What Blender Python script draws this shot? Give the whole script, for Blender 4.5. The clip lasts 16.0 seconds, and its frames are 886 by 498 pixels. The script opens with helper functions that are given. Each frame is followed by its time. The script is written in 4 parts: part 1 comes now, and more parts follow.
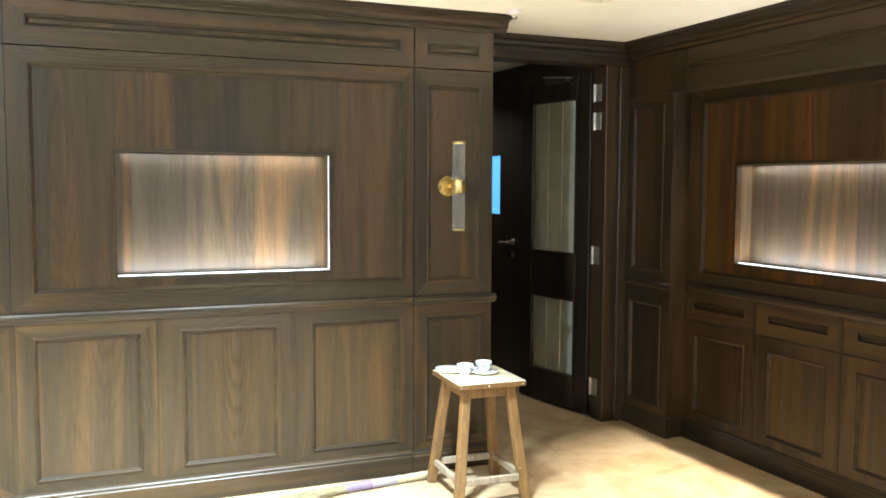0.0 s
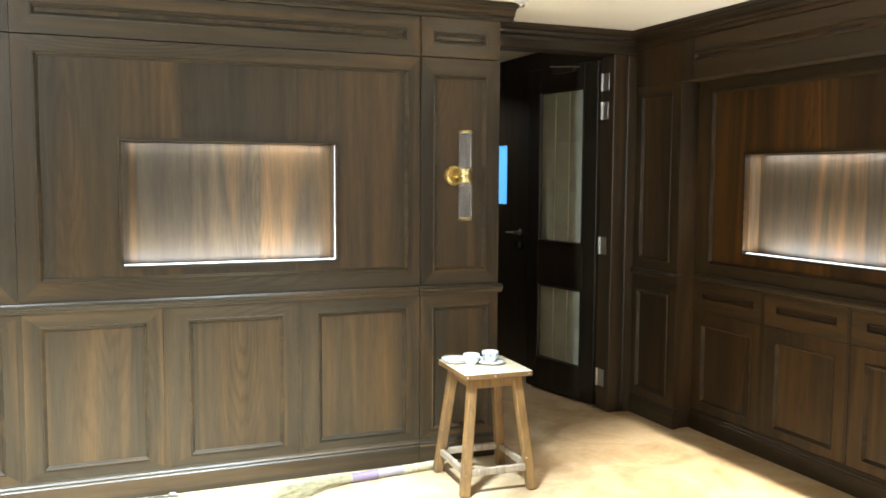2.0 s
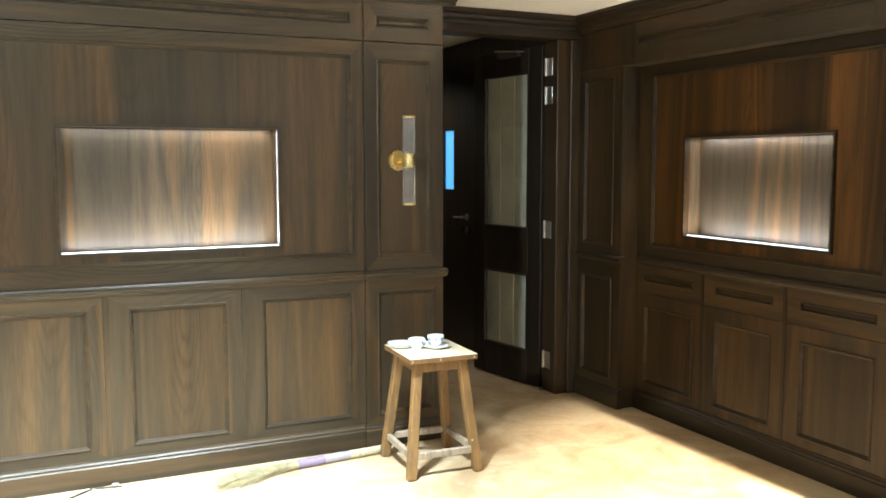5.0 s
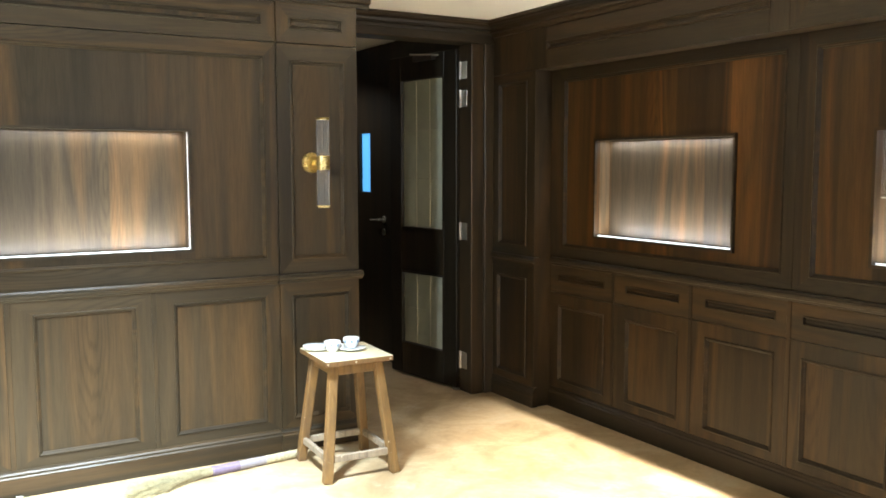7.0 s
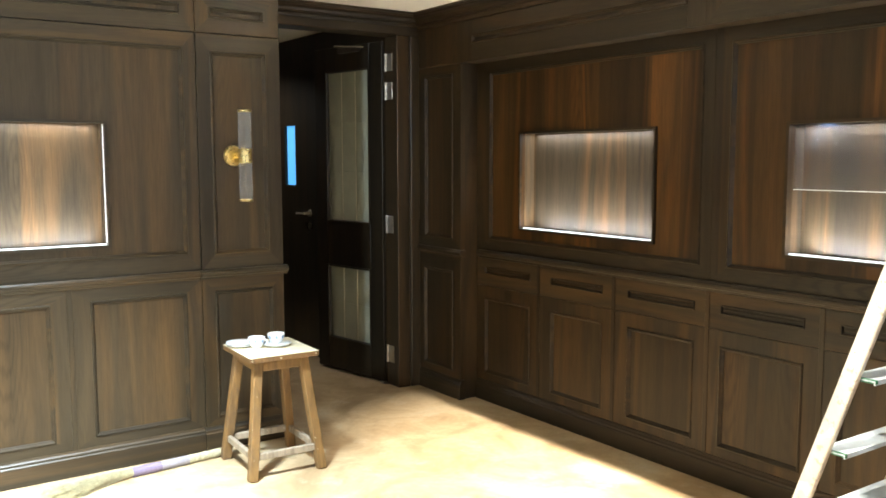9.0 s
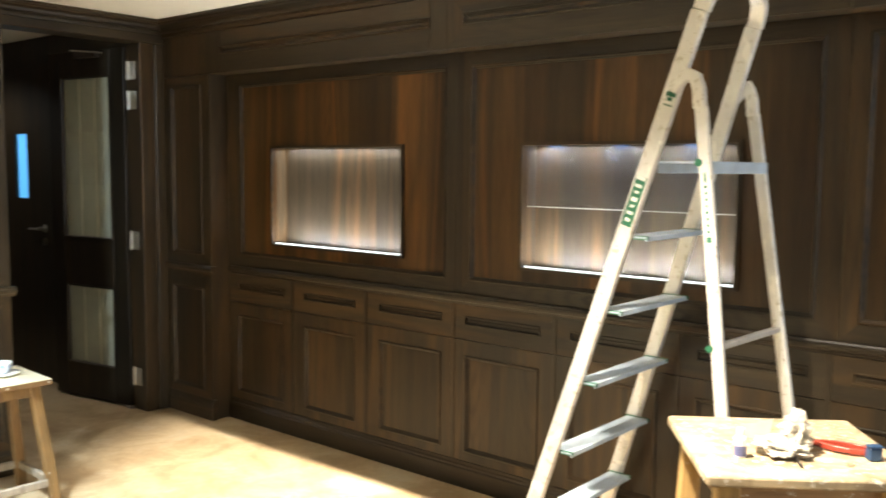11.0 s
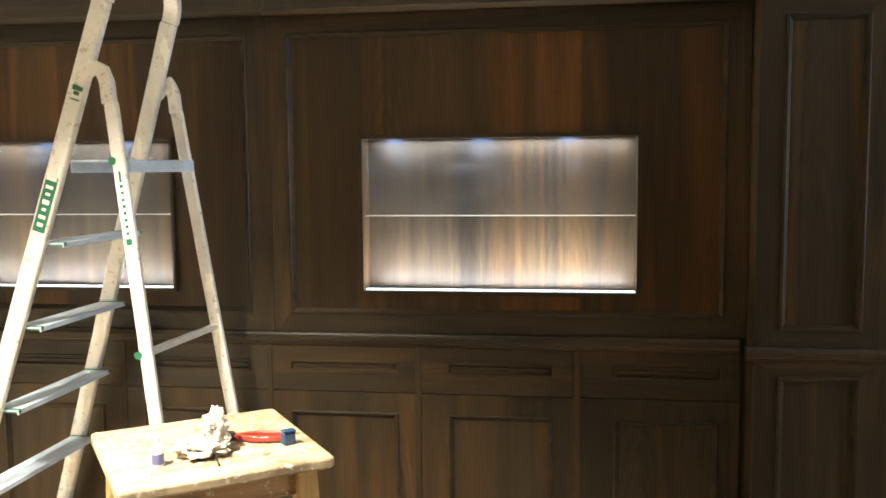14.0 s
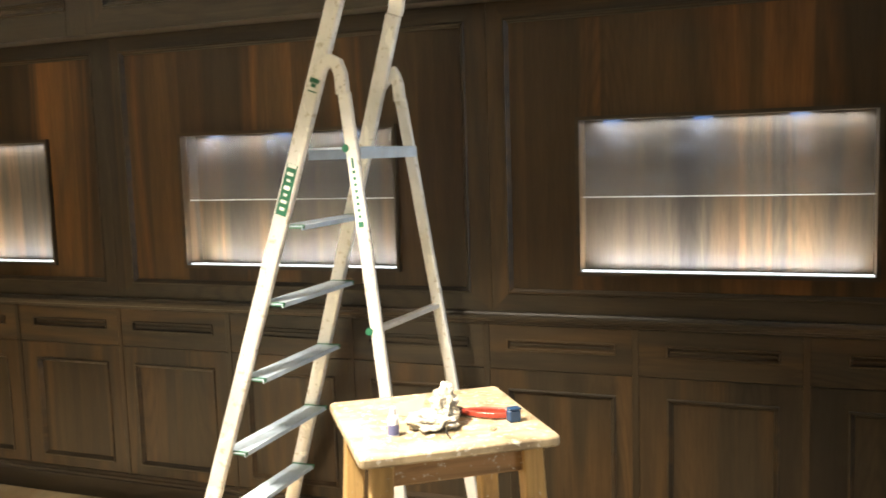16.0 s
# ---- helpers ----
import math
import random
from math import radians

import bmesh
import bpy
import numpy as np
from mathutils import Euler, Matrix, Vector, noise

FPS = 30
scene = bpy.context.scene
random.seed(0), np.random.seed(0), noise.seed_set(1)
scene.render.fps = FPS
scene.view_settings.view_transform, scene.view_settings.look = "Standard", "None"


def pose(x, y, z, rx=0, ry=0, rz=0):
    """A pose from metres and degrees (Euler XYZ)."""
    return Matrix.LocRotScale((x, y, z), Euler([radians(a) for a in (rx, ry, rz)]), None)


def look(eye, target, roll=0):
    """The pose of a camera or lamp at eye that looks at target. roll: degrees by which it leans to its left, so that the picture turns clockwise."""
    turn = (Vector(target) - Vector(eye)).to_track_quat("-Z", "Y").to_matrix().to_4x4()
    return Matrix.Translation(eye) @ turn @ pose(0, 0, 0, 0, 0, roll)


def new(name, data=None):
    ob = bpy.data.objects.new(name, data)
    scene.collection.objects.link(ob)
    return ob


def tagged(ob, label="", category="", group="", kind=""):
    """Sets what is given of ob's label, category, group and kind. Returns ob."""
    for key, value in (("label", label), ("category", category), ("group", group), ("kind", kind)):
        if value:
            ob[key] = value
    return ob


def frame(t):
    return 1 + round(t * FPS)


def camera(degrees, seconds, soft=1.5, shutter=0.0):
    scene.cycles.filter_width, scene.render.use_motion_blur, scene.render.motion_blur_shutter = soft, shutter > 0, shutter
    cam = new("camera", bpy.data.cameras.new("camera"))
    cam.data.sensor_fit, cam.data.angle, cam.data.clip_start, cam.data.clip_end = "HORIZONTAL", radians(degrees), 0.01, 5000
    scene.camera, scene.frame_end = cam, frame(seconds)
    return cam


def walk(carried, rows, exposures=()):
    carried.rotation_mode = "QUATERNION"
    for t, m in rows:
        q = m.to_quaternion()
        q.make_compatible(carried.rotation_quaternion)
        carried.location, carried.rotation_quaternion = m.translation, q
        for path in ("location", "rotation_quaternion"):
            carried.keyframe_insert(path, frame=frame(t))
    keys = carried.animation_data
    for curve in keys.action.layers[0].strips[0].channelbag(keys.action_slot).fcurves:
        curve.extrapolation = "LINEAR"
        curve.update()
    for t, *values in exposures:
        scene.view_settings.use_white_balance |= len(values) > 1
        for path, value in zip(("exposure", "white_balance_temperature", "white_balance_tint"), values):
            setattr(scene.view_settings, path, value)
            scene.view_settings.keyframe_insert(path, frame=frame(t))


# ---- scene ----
cam = camera(53.2, 16.0, soft=1.7, shutter=0.35)
PATH = [
    (0, (-0.015, 0.130, 1.459), (0.752, 1.972, 1.314), 0.27),
    (0.5, (-0.020, 0.134, 1.460), (0.724, 1.985, 1.312), 0.18),
    (1, (-0.014, 0.122, 1.459), (0.720, 1.978, 1.311), 0.0),
    (1.5, (-0.012, 0.138, 1.451), (0.720, 1.994, 1.301), 0.07),
    (2, (-0.008, 0.141, 1.451), (0.744, 1.987, 1.286), 0.29),
    (2.5, (0.002, 0.122, 1.453), (0.820, 1.940, 1.283), 0.0),
    (3, (-0.008, 0.105, 1.452), (0.829, 1.910, 1.284), 0.11),
    (5.3, (0.032, 0.116, 1.442), (0.885, 1.914, 1.239), -0.17),
    (5.5, (0.034, 0.116, 1.442), (0.920, 1.896, 1.235), -0.16),
    (6, (0.050, 0.098, 1.440), (1.021, 1.836, 1.242), 0.0),
    (6.5, (0.045, 0.095, 1.440), (1.039, 1.820, 1.247), -0.09),
    (7, (0.048, 0.085, 1.438), (1.052, 1.804, 1.250), -0.09),
    (7.5, (0.048, 0.095, 1.435), (1.064, 1.807, 1.242), 0.0),
    (8, (0.057, 0.096, 1.423), (1.067, 1.811, 1.222), -0.1),
    (8.2, (0.057, 0.096, 1.423), (1.105, 1.788, 1.219), -0.1),
    (10.3, (0.108, 0.062, 1.475), (1.361, 1.611, 1.294), -0.0),
    (10.5, (0.108, 0.062, 1.475), (1.442, 1.541, 1.294), -0.0),
    (11, (0.113, 0.035, 1.473), (1.639, 1.314, 1.29), 0.5),
    (11.5, (0.126, 0.007, 1.469), (1.81, 1.069, 1.284), 0.7),
    (12, (0.153, -0.021, 1.473), (1.942, 0.853, 1.291), 0.4),
    (12.5, (0.163, -0.055, 1.476), (1.997, 0.723, 1.297), 0.2),
    (13, (0.191, -0.073, 1.477), (2.065, 0.6, 1.291), -0.2),
    (13.5, (0.222, -0.107, 1.476), (2.164, 0.335, 1.293), -0.0),
    (14, (0.274, -0.111, 1.469), (2.246, 0.167, 1.285), -0.5),
    (14.5, (0.293, -0.087, 1.463), (2.258, 0.226, 1.263), -1.0),
    (15, (0.238, -0.082, 1.473), (2.168, 0.393, 1.254), -1.4),
    (15.5, (0.238, -0.077, 1.476), (2.137, 0.512, 1.259), -1.7),
    (16, (0.238, -0.057, 1.472), (2.095, 0.653, 1.256), -1.8),
]
walk(cam, [(t, look(eye, target, roll)) for t, eye, target, roll in PATH],
     [(0, 0.12), (1.5, 0.08), (3.0, 0.0), (11.2, 0.04), (12.2, -0.06), (13.2, -0.14), (14.2, 0.06), (15.0, -0.04), (16.0, -0.02)])

# ---- light ----
world = bpy.data.worlds.new("world")
scene.world = world
world.use_nodes = True
world.node_tree.nodes["Background"].inputs[0].default_value = (0.35, 0.55, 0.9, 1)
world.node_tree.nodes["Background"].inputs[1].default_value = 0.25
scene.view_settings.exposure = 0.0
scene.render.film_transparent = False

FLOOR_TO_CEILING = 2.31
TRAY = 2.52          # the raised middle of the ceiling
TRAY_EAST, TRAY_NORTH, TRAY_WEST, TRAY_SOUTH = 2.30, 3.75, -2.6, -2.3


def spot(name, x, y, z, watts, cone, blend, target=None, size=0.02, colour=(1.0, 0.945, 0.85)):
    data = bpy.data.lights.new(name, "SPOT")
    data.energy, data.spot_size, data.spot_blend = watts, radians(cone), blend
    data.shadow_soft_size, data.color = size, colour
    ob = new(name, data)
    ob.matrix_world = look((x, y, z), target or (x, y + 0.0001, 0))
    return ob


# x, y, watts, cone, blend, aim, size
DOWNLIGHTS = [(2.2455, 3.28, 860, 56, 1.0, (2.98, 3.34, 0), 0.003), (2.2455, 2.35, 1000, 54, 1.0, (3.00, 2.35, 0), 0.003),
              (0.70, 2.90, 2300, 82, 1.0, (0.68, 3.22, 0), 0.14), (-0.55, 2.90, 2350, 84, 1.0, (-0.55, 3.20, 0), 0.14),
              # x -2.20 is an unseen wash lamp, added to brighten the north wall evenly
              (-2.20, 0.60, 1250, 48, 0.7, (0.20, 4.25, 1.45), 0.12), (1.35, 1.20, 780, 61, 1.0, (2.15, 1.00, 0.8), 0.05),
              # unseen fill, added so that floor bounce brightens the ceiling
              (-1.50, 1.40, 600, 80, 1.0, (-1.50, 1.40, 0), 0.03)]
for x, y, w, cone, blend, aim, size in DOWNLIGHTS:
    spot("downlight_lamp", x, y, TRAY - 0.03, w, cone, blend, aim, size, (0.76, 0.91, 1.0) if x < 1 and y > 2 or x < -2 else (1.0, 0.90, 0.74))
PASSAGE_LIGHT = (2.25, 6.6, 30)
spot("passage_lamp", PASSAGE_LIGHT[0], PASSAGE_LIGHT[1], FLOOR_TO_CEILING - 0.03, PASSAGE_LIGHT[2], 150, 0.5)

# grey daylight in the opening of the south window
WINDOW = (1.75, 2.95, 0.9, 2.05)
SOUTH = -3.4
data = bpy.data.lights.new("window_daylight", "AREA")
data.shape, data.size, data.size_y = "RECTANGLE", WINDOW[1] - WINDOW[0] - 0.16, WINDOW[3] - WINDOW[2] - 0.16
data.energy, data.color = 48, (0.80, 0.91, 1.0)
new("window_daylight", data).matrix_world = look(((WINDOW[0] + WINDOW[1]) / 2, SOUTH - 0.09, (WINDOW[2] + WINDOW[3]) / 2), ((WINDOW[0] + WINDOW[1]) / 2, 0, 1.4))


# ---- materials ----
def nodes_of(name):
    m = bpy.data.materials.new(name)
    m.use_nodes = True
    t = m.node_tree
    return m, t.nodes, t.links, t.nodes["Principled BSDF"]


def ramp(nodes, stops):
    r = nodes.new("ShaderNodeValToRGB")
    while len(r.color_ramp.elements) < len(stops):
        r.color_ramp.elements.new(0.5)
    for e, (p, c) in zip(r.color_ramp.elements, stops):
        e.position, e.color = p, (*c, 1)
    return r


def shifted_coords(nodes, links, scale, amount=37.0):
    """Object coordinates, moved by the object's random number, then scaled."""
    tc, info = nodes.new("ShaderNodeTexCoord"), nodes.new("ShaderNodeObjectInfo")
    mul = nodes.new("ShaderNodeMath")
    mul.operation = "MULTIPLY"
    mul.inputs[1].default_value = amount
    links.new(info.outputs["Random"], mul.inputs[0])
    add = nodes.new("ShaderNodeVectorMath")
    add.operation = "ADD"
    links.new(tc.outputs["Object"], add.inputs[0])
    links.new(mul.outputs[0], add.inputs[1])
    mp = nodes.new("ShaderNodeMapping")
    mp.inputs["Scale"].default_value = scale
    links.new(add.outputs[0], mp.inputs["Vector"])
    return mp


def noise_node(nodes, links, vec, scale, detail=3.0, rough=0.55, dist=0.0):
    n = nodes.new("ShaderNodeTexNoise")
    n.inputs["Scale"].default_value, n.inputs["Detail"].default_value = scale, detail
    n.inputs["Roughness"].default_value, n.inputs["Distortion"].default_value = rough, dist
    links.new(vec, n.inputs["Vector"])
    return n


def mix(nodes, links, a, b, fac, mode="MIX"):
    m = nodes.new("ShaderNodeMix")
    m.data_type, m.blend_type = "RGBA", mode
    for sock, v in ((m.inputs[6], a), (m.inputs[7], b), (m.inputs[0], fac)):
        if isinstance(v, (int, float)):
            sock.default_value = v
        elif isinstance(v, tuple):
            sock.default_value = (*v, 1)
        else:
            links.new(v, sock)
    return m


def bump(nodes, links, bsdf, height, strength, distance=0.002):
    b = nodes.new("ShaderNodeBump")
    b.inputs["Strength"].default_value, b.inputs["Distance"].default_value = strength, distance
    links.new(height, b.inputs["Height"])
    links.new(b.outputs[0], bsdf.inputs["Normal"])


def veneer(name, along, figure=0.5, tone=1.0, bands=4.4, even=0.28, hue=(0.99, 1.0, 1.0), gloss=(0.32, 0.48, 0.32), leaf=0.4):
    """Dark stained veneer; the grain runs along local x or z."""
    m, n, l, b = nodes_of(name)
    across, wide = (1.0, 0.07) if along == "z" else (0.07, 1.0)
    sc = lambda k: (k * (1.0 if along == "z" else 0.06), k, k * (0.06 if along == "z" else 1.0))
    big = noise_node(n, l, shifted_coords(n, l, sc(bands)).outputs[0], 1.0, 2.0, 0.5, 0.8)
    base = ramp(n, [(0.28, (0.019, 0.0155, 0.0115)), (0.39, (0.050, 0.039, 0.025)), (0.47, (0.032, 0.0265, 0.0185)),
                    (0.55, (0.084, 0.053, 0.0255)), (0.62, (0.044, 0.0345, 0.022)), (0.72, (0.094, 0.062, 0.031))])
    l.new(big.outputs["Fac"], base.inputs[0])
    base = mix(n, l, base.outputs[0], (0.050, 0.0385, 0.0235), even)
    # cathedral figure: stretched rings round scattered hearts
    vor = n.new("ShaderNodeTexVoronoi")
    vor.inputs["Scale"].default_value = 1.0
    sw = (3.4, 0.0, 0.55) if along == "z" else (0.55, 0.0, 3.4)
    warp = noise_node(n, l, shifted_coords(n, l, sc(14.0), 11.0).outputs[0], 1.0, 3, 0.6)
    off = n.new("ShaderNodeVectorMath")
    off.operation = "MULTIPLY_ADD"
    off.inputs[1].default_value = (0.16, 0.16, 0.16)
    l.new(warp.outputs["Color"], off.inputs[0])
    l.new(shifted_coords(n, l, sw, 11.0).outputs[0], off.inputs[2])
    l.new(off.outputs[0], vor.inputs["Vector"])
    freq = n.new("ShaderNodeMath")
    freq.operation = "MULTIPLY"
    freq.inputs[1].default_value = 120.0
    l.new(vor.outputs["Distance"], freq.inputs[0])
    wave = n.new("ShaderNodeMath")
    wave.operation = "SINE"
    l.new(freq.outputs[0], wave.inputs[0])
    dark = ramp(n, [(0.0, (0.52, 0.50, 0.48)), (0.45, (1, 1, 1)), (1.0, (1.06, 1.05, 1.03))])
    half = n.new("ShaderNodeMath")
    half.operation = "MULTIPLY_ADD"
    half.inputs[1].default_value, half.inputs[2].default_value = 0.5, 0.5
    l.new(wave.outputs[0], half.inputs[0])
    l.new(half.outputs[0], dark.inputs[0])
    near = ramp(n, [(0.16, (figure, figure, figure)), (0.48, (0, 0, 0))])
    l.new(vor.outputs["Distance"], near.inputs[0])
    fig = mix(n, l, base.outputs[2], dark.outputs[0], near.outputs[0], "MULTIPLY")
    mid = noise_node(n, l, shifted_coords(n, l, sc(26.0)).outputs[0], 1.0, 3, 0.55, 0.4)
    midr = ramp(n, [(0.3, (0.62, 0.63, 0.64)), (0.5, (1, 1, 1)), (0.72, (1.3, 1.26, 1.2))])
    l.new(mid.outputs["Fac"], midr.inputs[0])
    fig = mix(n, l, fig.outputs[2], midr.outputs[0], 0.55, "MULTIPLY")
    fine = noise_node(n, l, shifted_coords(n, l, sc(170.0)).outputs[0], 1.0, 3, 0.6)
    pores = ramp(n, [(0.35, (0.72, 0.7, 0.68)), (0.55, (1.0, 1.0, 1.0)), (0.8, (1.18, 1.16, 1.14))])
    l.new(fine.outputs["Fac"], pores.inputs[0])
    col = mix(n, l, fig.outputs[2], pores.outputs[0], 0.6, "MULTIPLY")
    # the leaves of veneer lie side by side, each from another cut
    if along == "z":
        cells = n.new("ShaderNodeTexVoronoi")
        cells.voronoi_dimensions, cells.feature = "1D", "SMOOTH_F1"
        cells.inputs["Scale"].default_value, cells.inputs["Smoothness"].default_value = 5.5, 0.12
        sep = n.new("ShaderNodeSeparateXYZ")
        l.new(shifted_coords(n, l, (1, 1, 1), 23.0).outputs[0], sep.inputs[0])
        l.new(sep.outputs[0], cells.inputs["W"])
        pick = n.new("ShaderNodeSeparateColor")
        l.new(cells.outputs["Color"], pick.inputs[0])
        cut = ramp(n, [(0.05, (0.50, 0.50, 0.52)), (0.35, (0.80, 0.78, 0.76)), (0.6, (1.05, 1.0, 0.94)), (0.95, (1.32, 1.18, 1.0))])
        l.new(pick.outputs[0], cut.inputs[0])
        col = mix(n, l, col.outputs[2], cut.outputs[0], leaf, "MULTIPLY")
    # each board a little lighter or darker
    info = n.new("ShaderNodeObjectInfo")
    mr = n.new("ShaderNodeMapRange")
    mr.inputs[3].default_value, mr.inputs[4].default_value = 0.86 * tone, 1.14 * tone
    l.new(info.outputs["Random"], mr.inputs[0])
    tint = n.new("ShaderNodeVectorMath")
    tint.operation = "SCALE"
    l.new(mix(n, l, col.outputs[2], hue, 1.0, "MULTIPLY").outputs[2], tint.inputs[0])
    l.new(mr.outputs[0], tint.inputs["Scale"])
    l.new(tint.outputs[0], b.inputs["Base Color"])
    sm = noise_node(n, l, shifted_coords(n, l, (3, 3, 3)).outputs[0], 1.0, 3)
    rr = n.new("ShaderNodeMapRange")
    rr.inputs[3].default_value, rr.inputs[4].default_value = gloss[0], gloss[1]
    l.new(sm.outputs["Fac"], rr.inputs[0])
    l.new(rr.outputs[0], b.inputs["Roughness"])
    b.inputs["Specular IOR Level"].default_value = gloss[2]
    bump(n, l, b, fine.outputs["Fac"], 0.25, 0.0006)
    return m


def plain(name, colour, rough=0.5, metal=0.0, vary=0.12, scale=14.0, spec=0.5, relief=0.0, dirt=None):
    """A plain surface with two scales of variation."""
    m, n, l, b = nodes_of(name)
    v = shifted_coords(n, l, (1, 1, 1)).outputs[0]
    a = noise_node(n, l, v, scale, 5, 0.6)
    c = noise_node(n, l, v, scale * 9, 3, 0.6)
    lo = tuple(max(0, x * (1 - vary)) for x in colour)
    hi = tuple(min(1, x * (1 + vary)) for x in colour)
    r = ramp(n, [(0.3, lo), (0.7, hi)])
    l.new(a.outputs["Fac"], r.inputs[0])
    out = r.outputs[0]
    if dirt:
        d = ramp(n, [(dirt[1], (0, 0, 0)), (dirt[1] + 0.06, (1, 1, 1))])
        l.new(c.outputs["Fac"], d.inputs[0])
        out = mix(n, l, out, dirt[0], d.outputs[0]).outputs[2]
    l.new(out, b.inputs["Base Color"])
    mr = n.new("ShaderNodeMapRange")
    mr.inputs[3].default_value, mr.inputs[4].default_value = rough * 0.85, min(1, rough * 1.15)
    l.new(c.outputs["Fac"], mr.inputs[0])
    l.new(mr.outputs[0], b.inputs["Roughness"])
    b.inputs["Metallic"].default_value, b.inputs["Specular IOR Level"].default_value = metal, spec
    if relief:
        bump(n, l, b, c.outputs["Fac"], relief, 0.001)
    return m


def splashed(m, colour, scale, start):
    """Dried splashes of paint over a material."""
    n, l = m.node_tree.nodes, m.node_tree.links
    b = n["Principled BSDF"]
    under = b.inputs["Base Color"].links[0].from_socket
    spots = noise_node(n, l, shifted_coords(n, l, (1, 1, 0.6), 9.0).outputs[0], scale, 4, 0.55, 0.6)
    r = ramp(n, [(start, (0, 0, 0)), (start + 0.03, (1, 1, 1))])
    l.new(spots.outputs["Fac"], r.inputs[0])
    l.new(mix(n, l, under, colour, r.outputs[0]).outputs[2], b.inputs["Base Color"])


def glow(name, colour, strength):
    m, n, l, b = nodes_of(name)
    b.inputs["Base Color"].default_value = (*colour, 1)
    b.inputs["Emission Color"].default_value = (*colour, 1)
    b.inputs["Emission Strength"].default_value = strength
    return m


def glass(name, tint=(0.95, 0.98, 0.97), rough=0.0):
    m, n, l, b = nodes_of(name)
    b.inputs["Base Color"].default_value = (*tint, 1)
    b.inputs["Roughness"].default_value = rough
    b.inputs["Transmission Weight"].default_value = 1.0
    b.inputs["IOR"].default_value = 1.45
    return m


def stool_wood(name, colour, splash, fleck=38, grain=(45, 45, 3), stain=((0.10, 0.065, 0.04), 0.56)):
    """Light raw wood with grain along z, worn grey in places and splashed with paint."""
    m, n, l, b = nodes_of(name)
    g = noise_node(n, l, shifted_coords(n, l, grain).outputs[0], 1.0, 4, 0.6, 0.5)
    c0 = ramp(n, [(0.3, tuple(x * 0.62 for x in colour)), (0.5, colour), (0.72, tuple(x * 1.25 for x in colour))])
    l.new(g.outputs["Fac"], c0.inputs[0])
    worn = noise_node(n, l, shifted_coords(n, l, (7, 7, 4)).outputs[0], 1.0, 5, 0.65)
    wr = ramp(n, [(stain[1], (0, 0, 0)), (stain[1] + 0.16, (0.7, 0.7, 0.7))])
    l.new(worn.outputs["Fac"], wr.inputs[0])
    c1 = mix(n, l, c0.outputs[0], stain[0], wr.outputs[0])
    sp = noise_node(n, l, shifted_coords(n, l, (fleck, fleck, fleck)).outputs[0], 1.0, 4, 0.6)
    sr = ramp(n, [(splash, (0, 0, 0)), (splash + 0.03, (1, 1, 1))])
    l.new(sp.outputs["Fac"], sr.inputs[0])
    c2 = mix(n, l, c1.outputs[2], (0.62, 0.56, 0.46), sr.outputs[0])
    l.new(c2.outputs[2], b.inputs["Base Color"])
    b.inputs["Roughness"].default_value = 0.55
    bump(n, l, b, sp.outputs["Fac"], 0.3, 0.001)
    return m


def stone_floor():
    m, n, l, b = nodes_of("polished_beige_floor")
    v = shifted_coords(n, l, (1, 1, 1), 0.0).outputs[0]
    a = noise_node(n, l, v, 2.3, 6, 0.62, 0.8)
    r = ramp(n, [(0.28, (0.30, 0.205, 0.110)), (0.45, (0.43, 0.315, 0.185)), (0.58, (0.54, 0.42, 0.265)), (0.75, (0.54, 0.46, 0.33))])
    l.new(a.outputs["Fac"], r.inputs[0])
    f = noise_node(n, l, v, 26.0, 5, 0.65)
    fr = ramp(n, [(0.35, (0.82, 0.8, 0.76)), (0.6, (1, 1, 1))])
    l.new(f.outputs["Fac"], fr.inputs[0])
    col = mix(n, l, r.outputs[0], fr.outputs[0], 0.7, "MULTIPLY")
    dust = noise_node(n, l, v, 5.5, 6, 0.7)
    dr = ramp(n, [(0.55, (0, 0, 0)), (0.75, (0.5, 0.5, 0.5))])
    l.new(dust.outputs["Fac"], dr.inputs[0])
    c2 = mix(n, l, col.outputs[2], (0.62, 0.55, 0.43), dr.outputs[0])
    l.new(c2.outputs[2], b.inputs["Base Color"])
    mr = n.new("ShaderNodeMapRange")
    mr.inputs[3].default_value, mr.inputs[4].default_value = 0.38, 0.62
    l.new(f.outputs["Fac"], mr.inputs[0])
    l.new(mr.outputs[0], b.inputs["Roughness"])
    return m


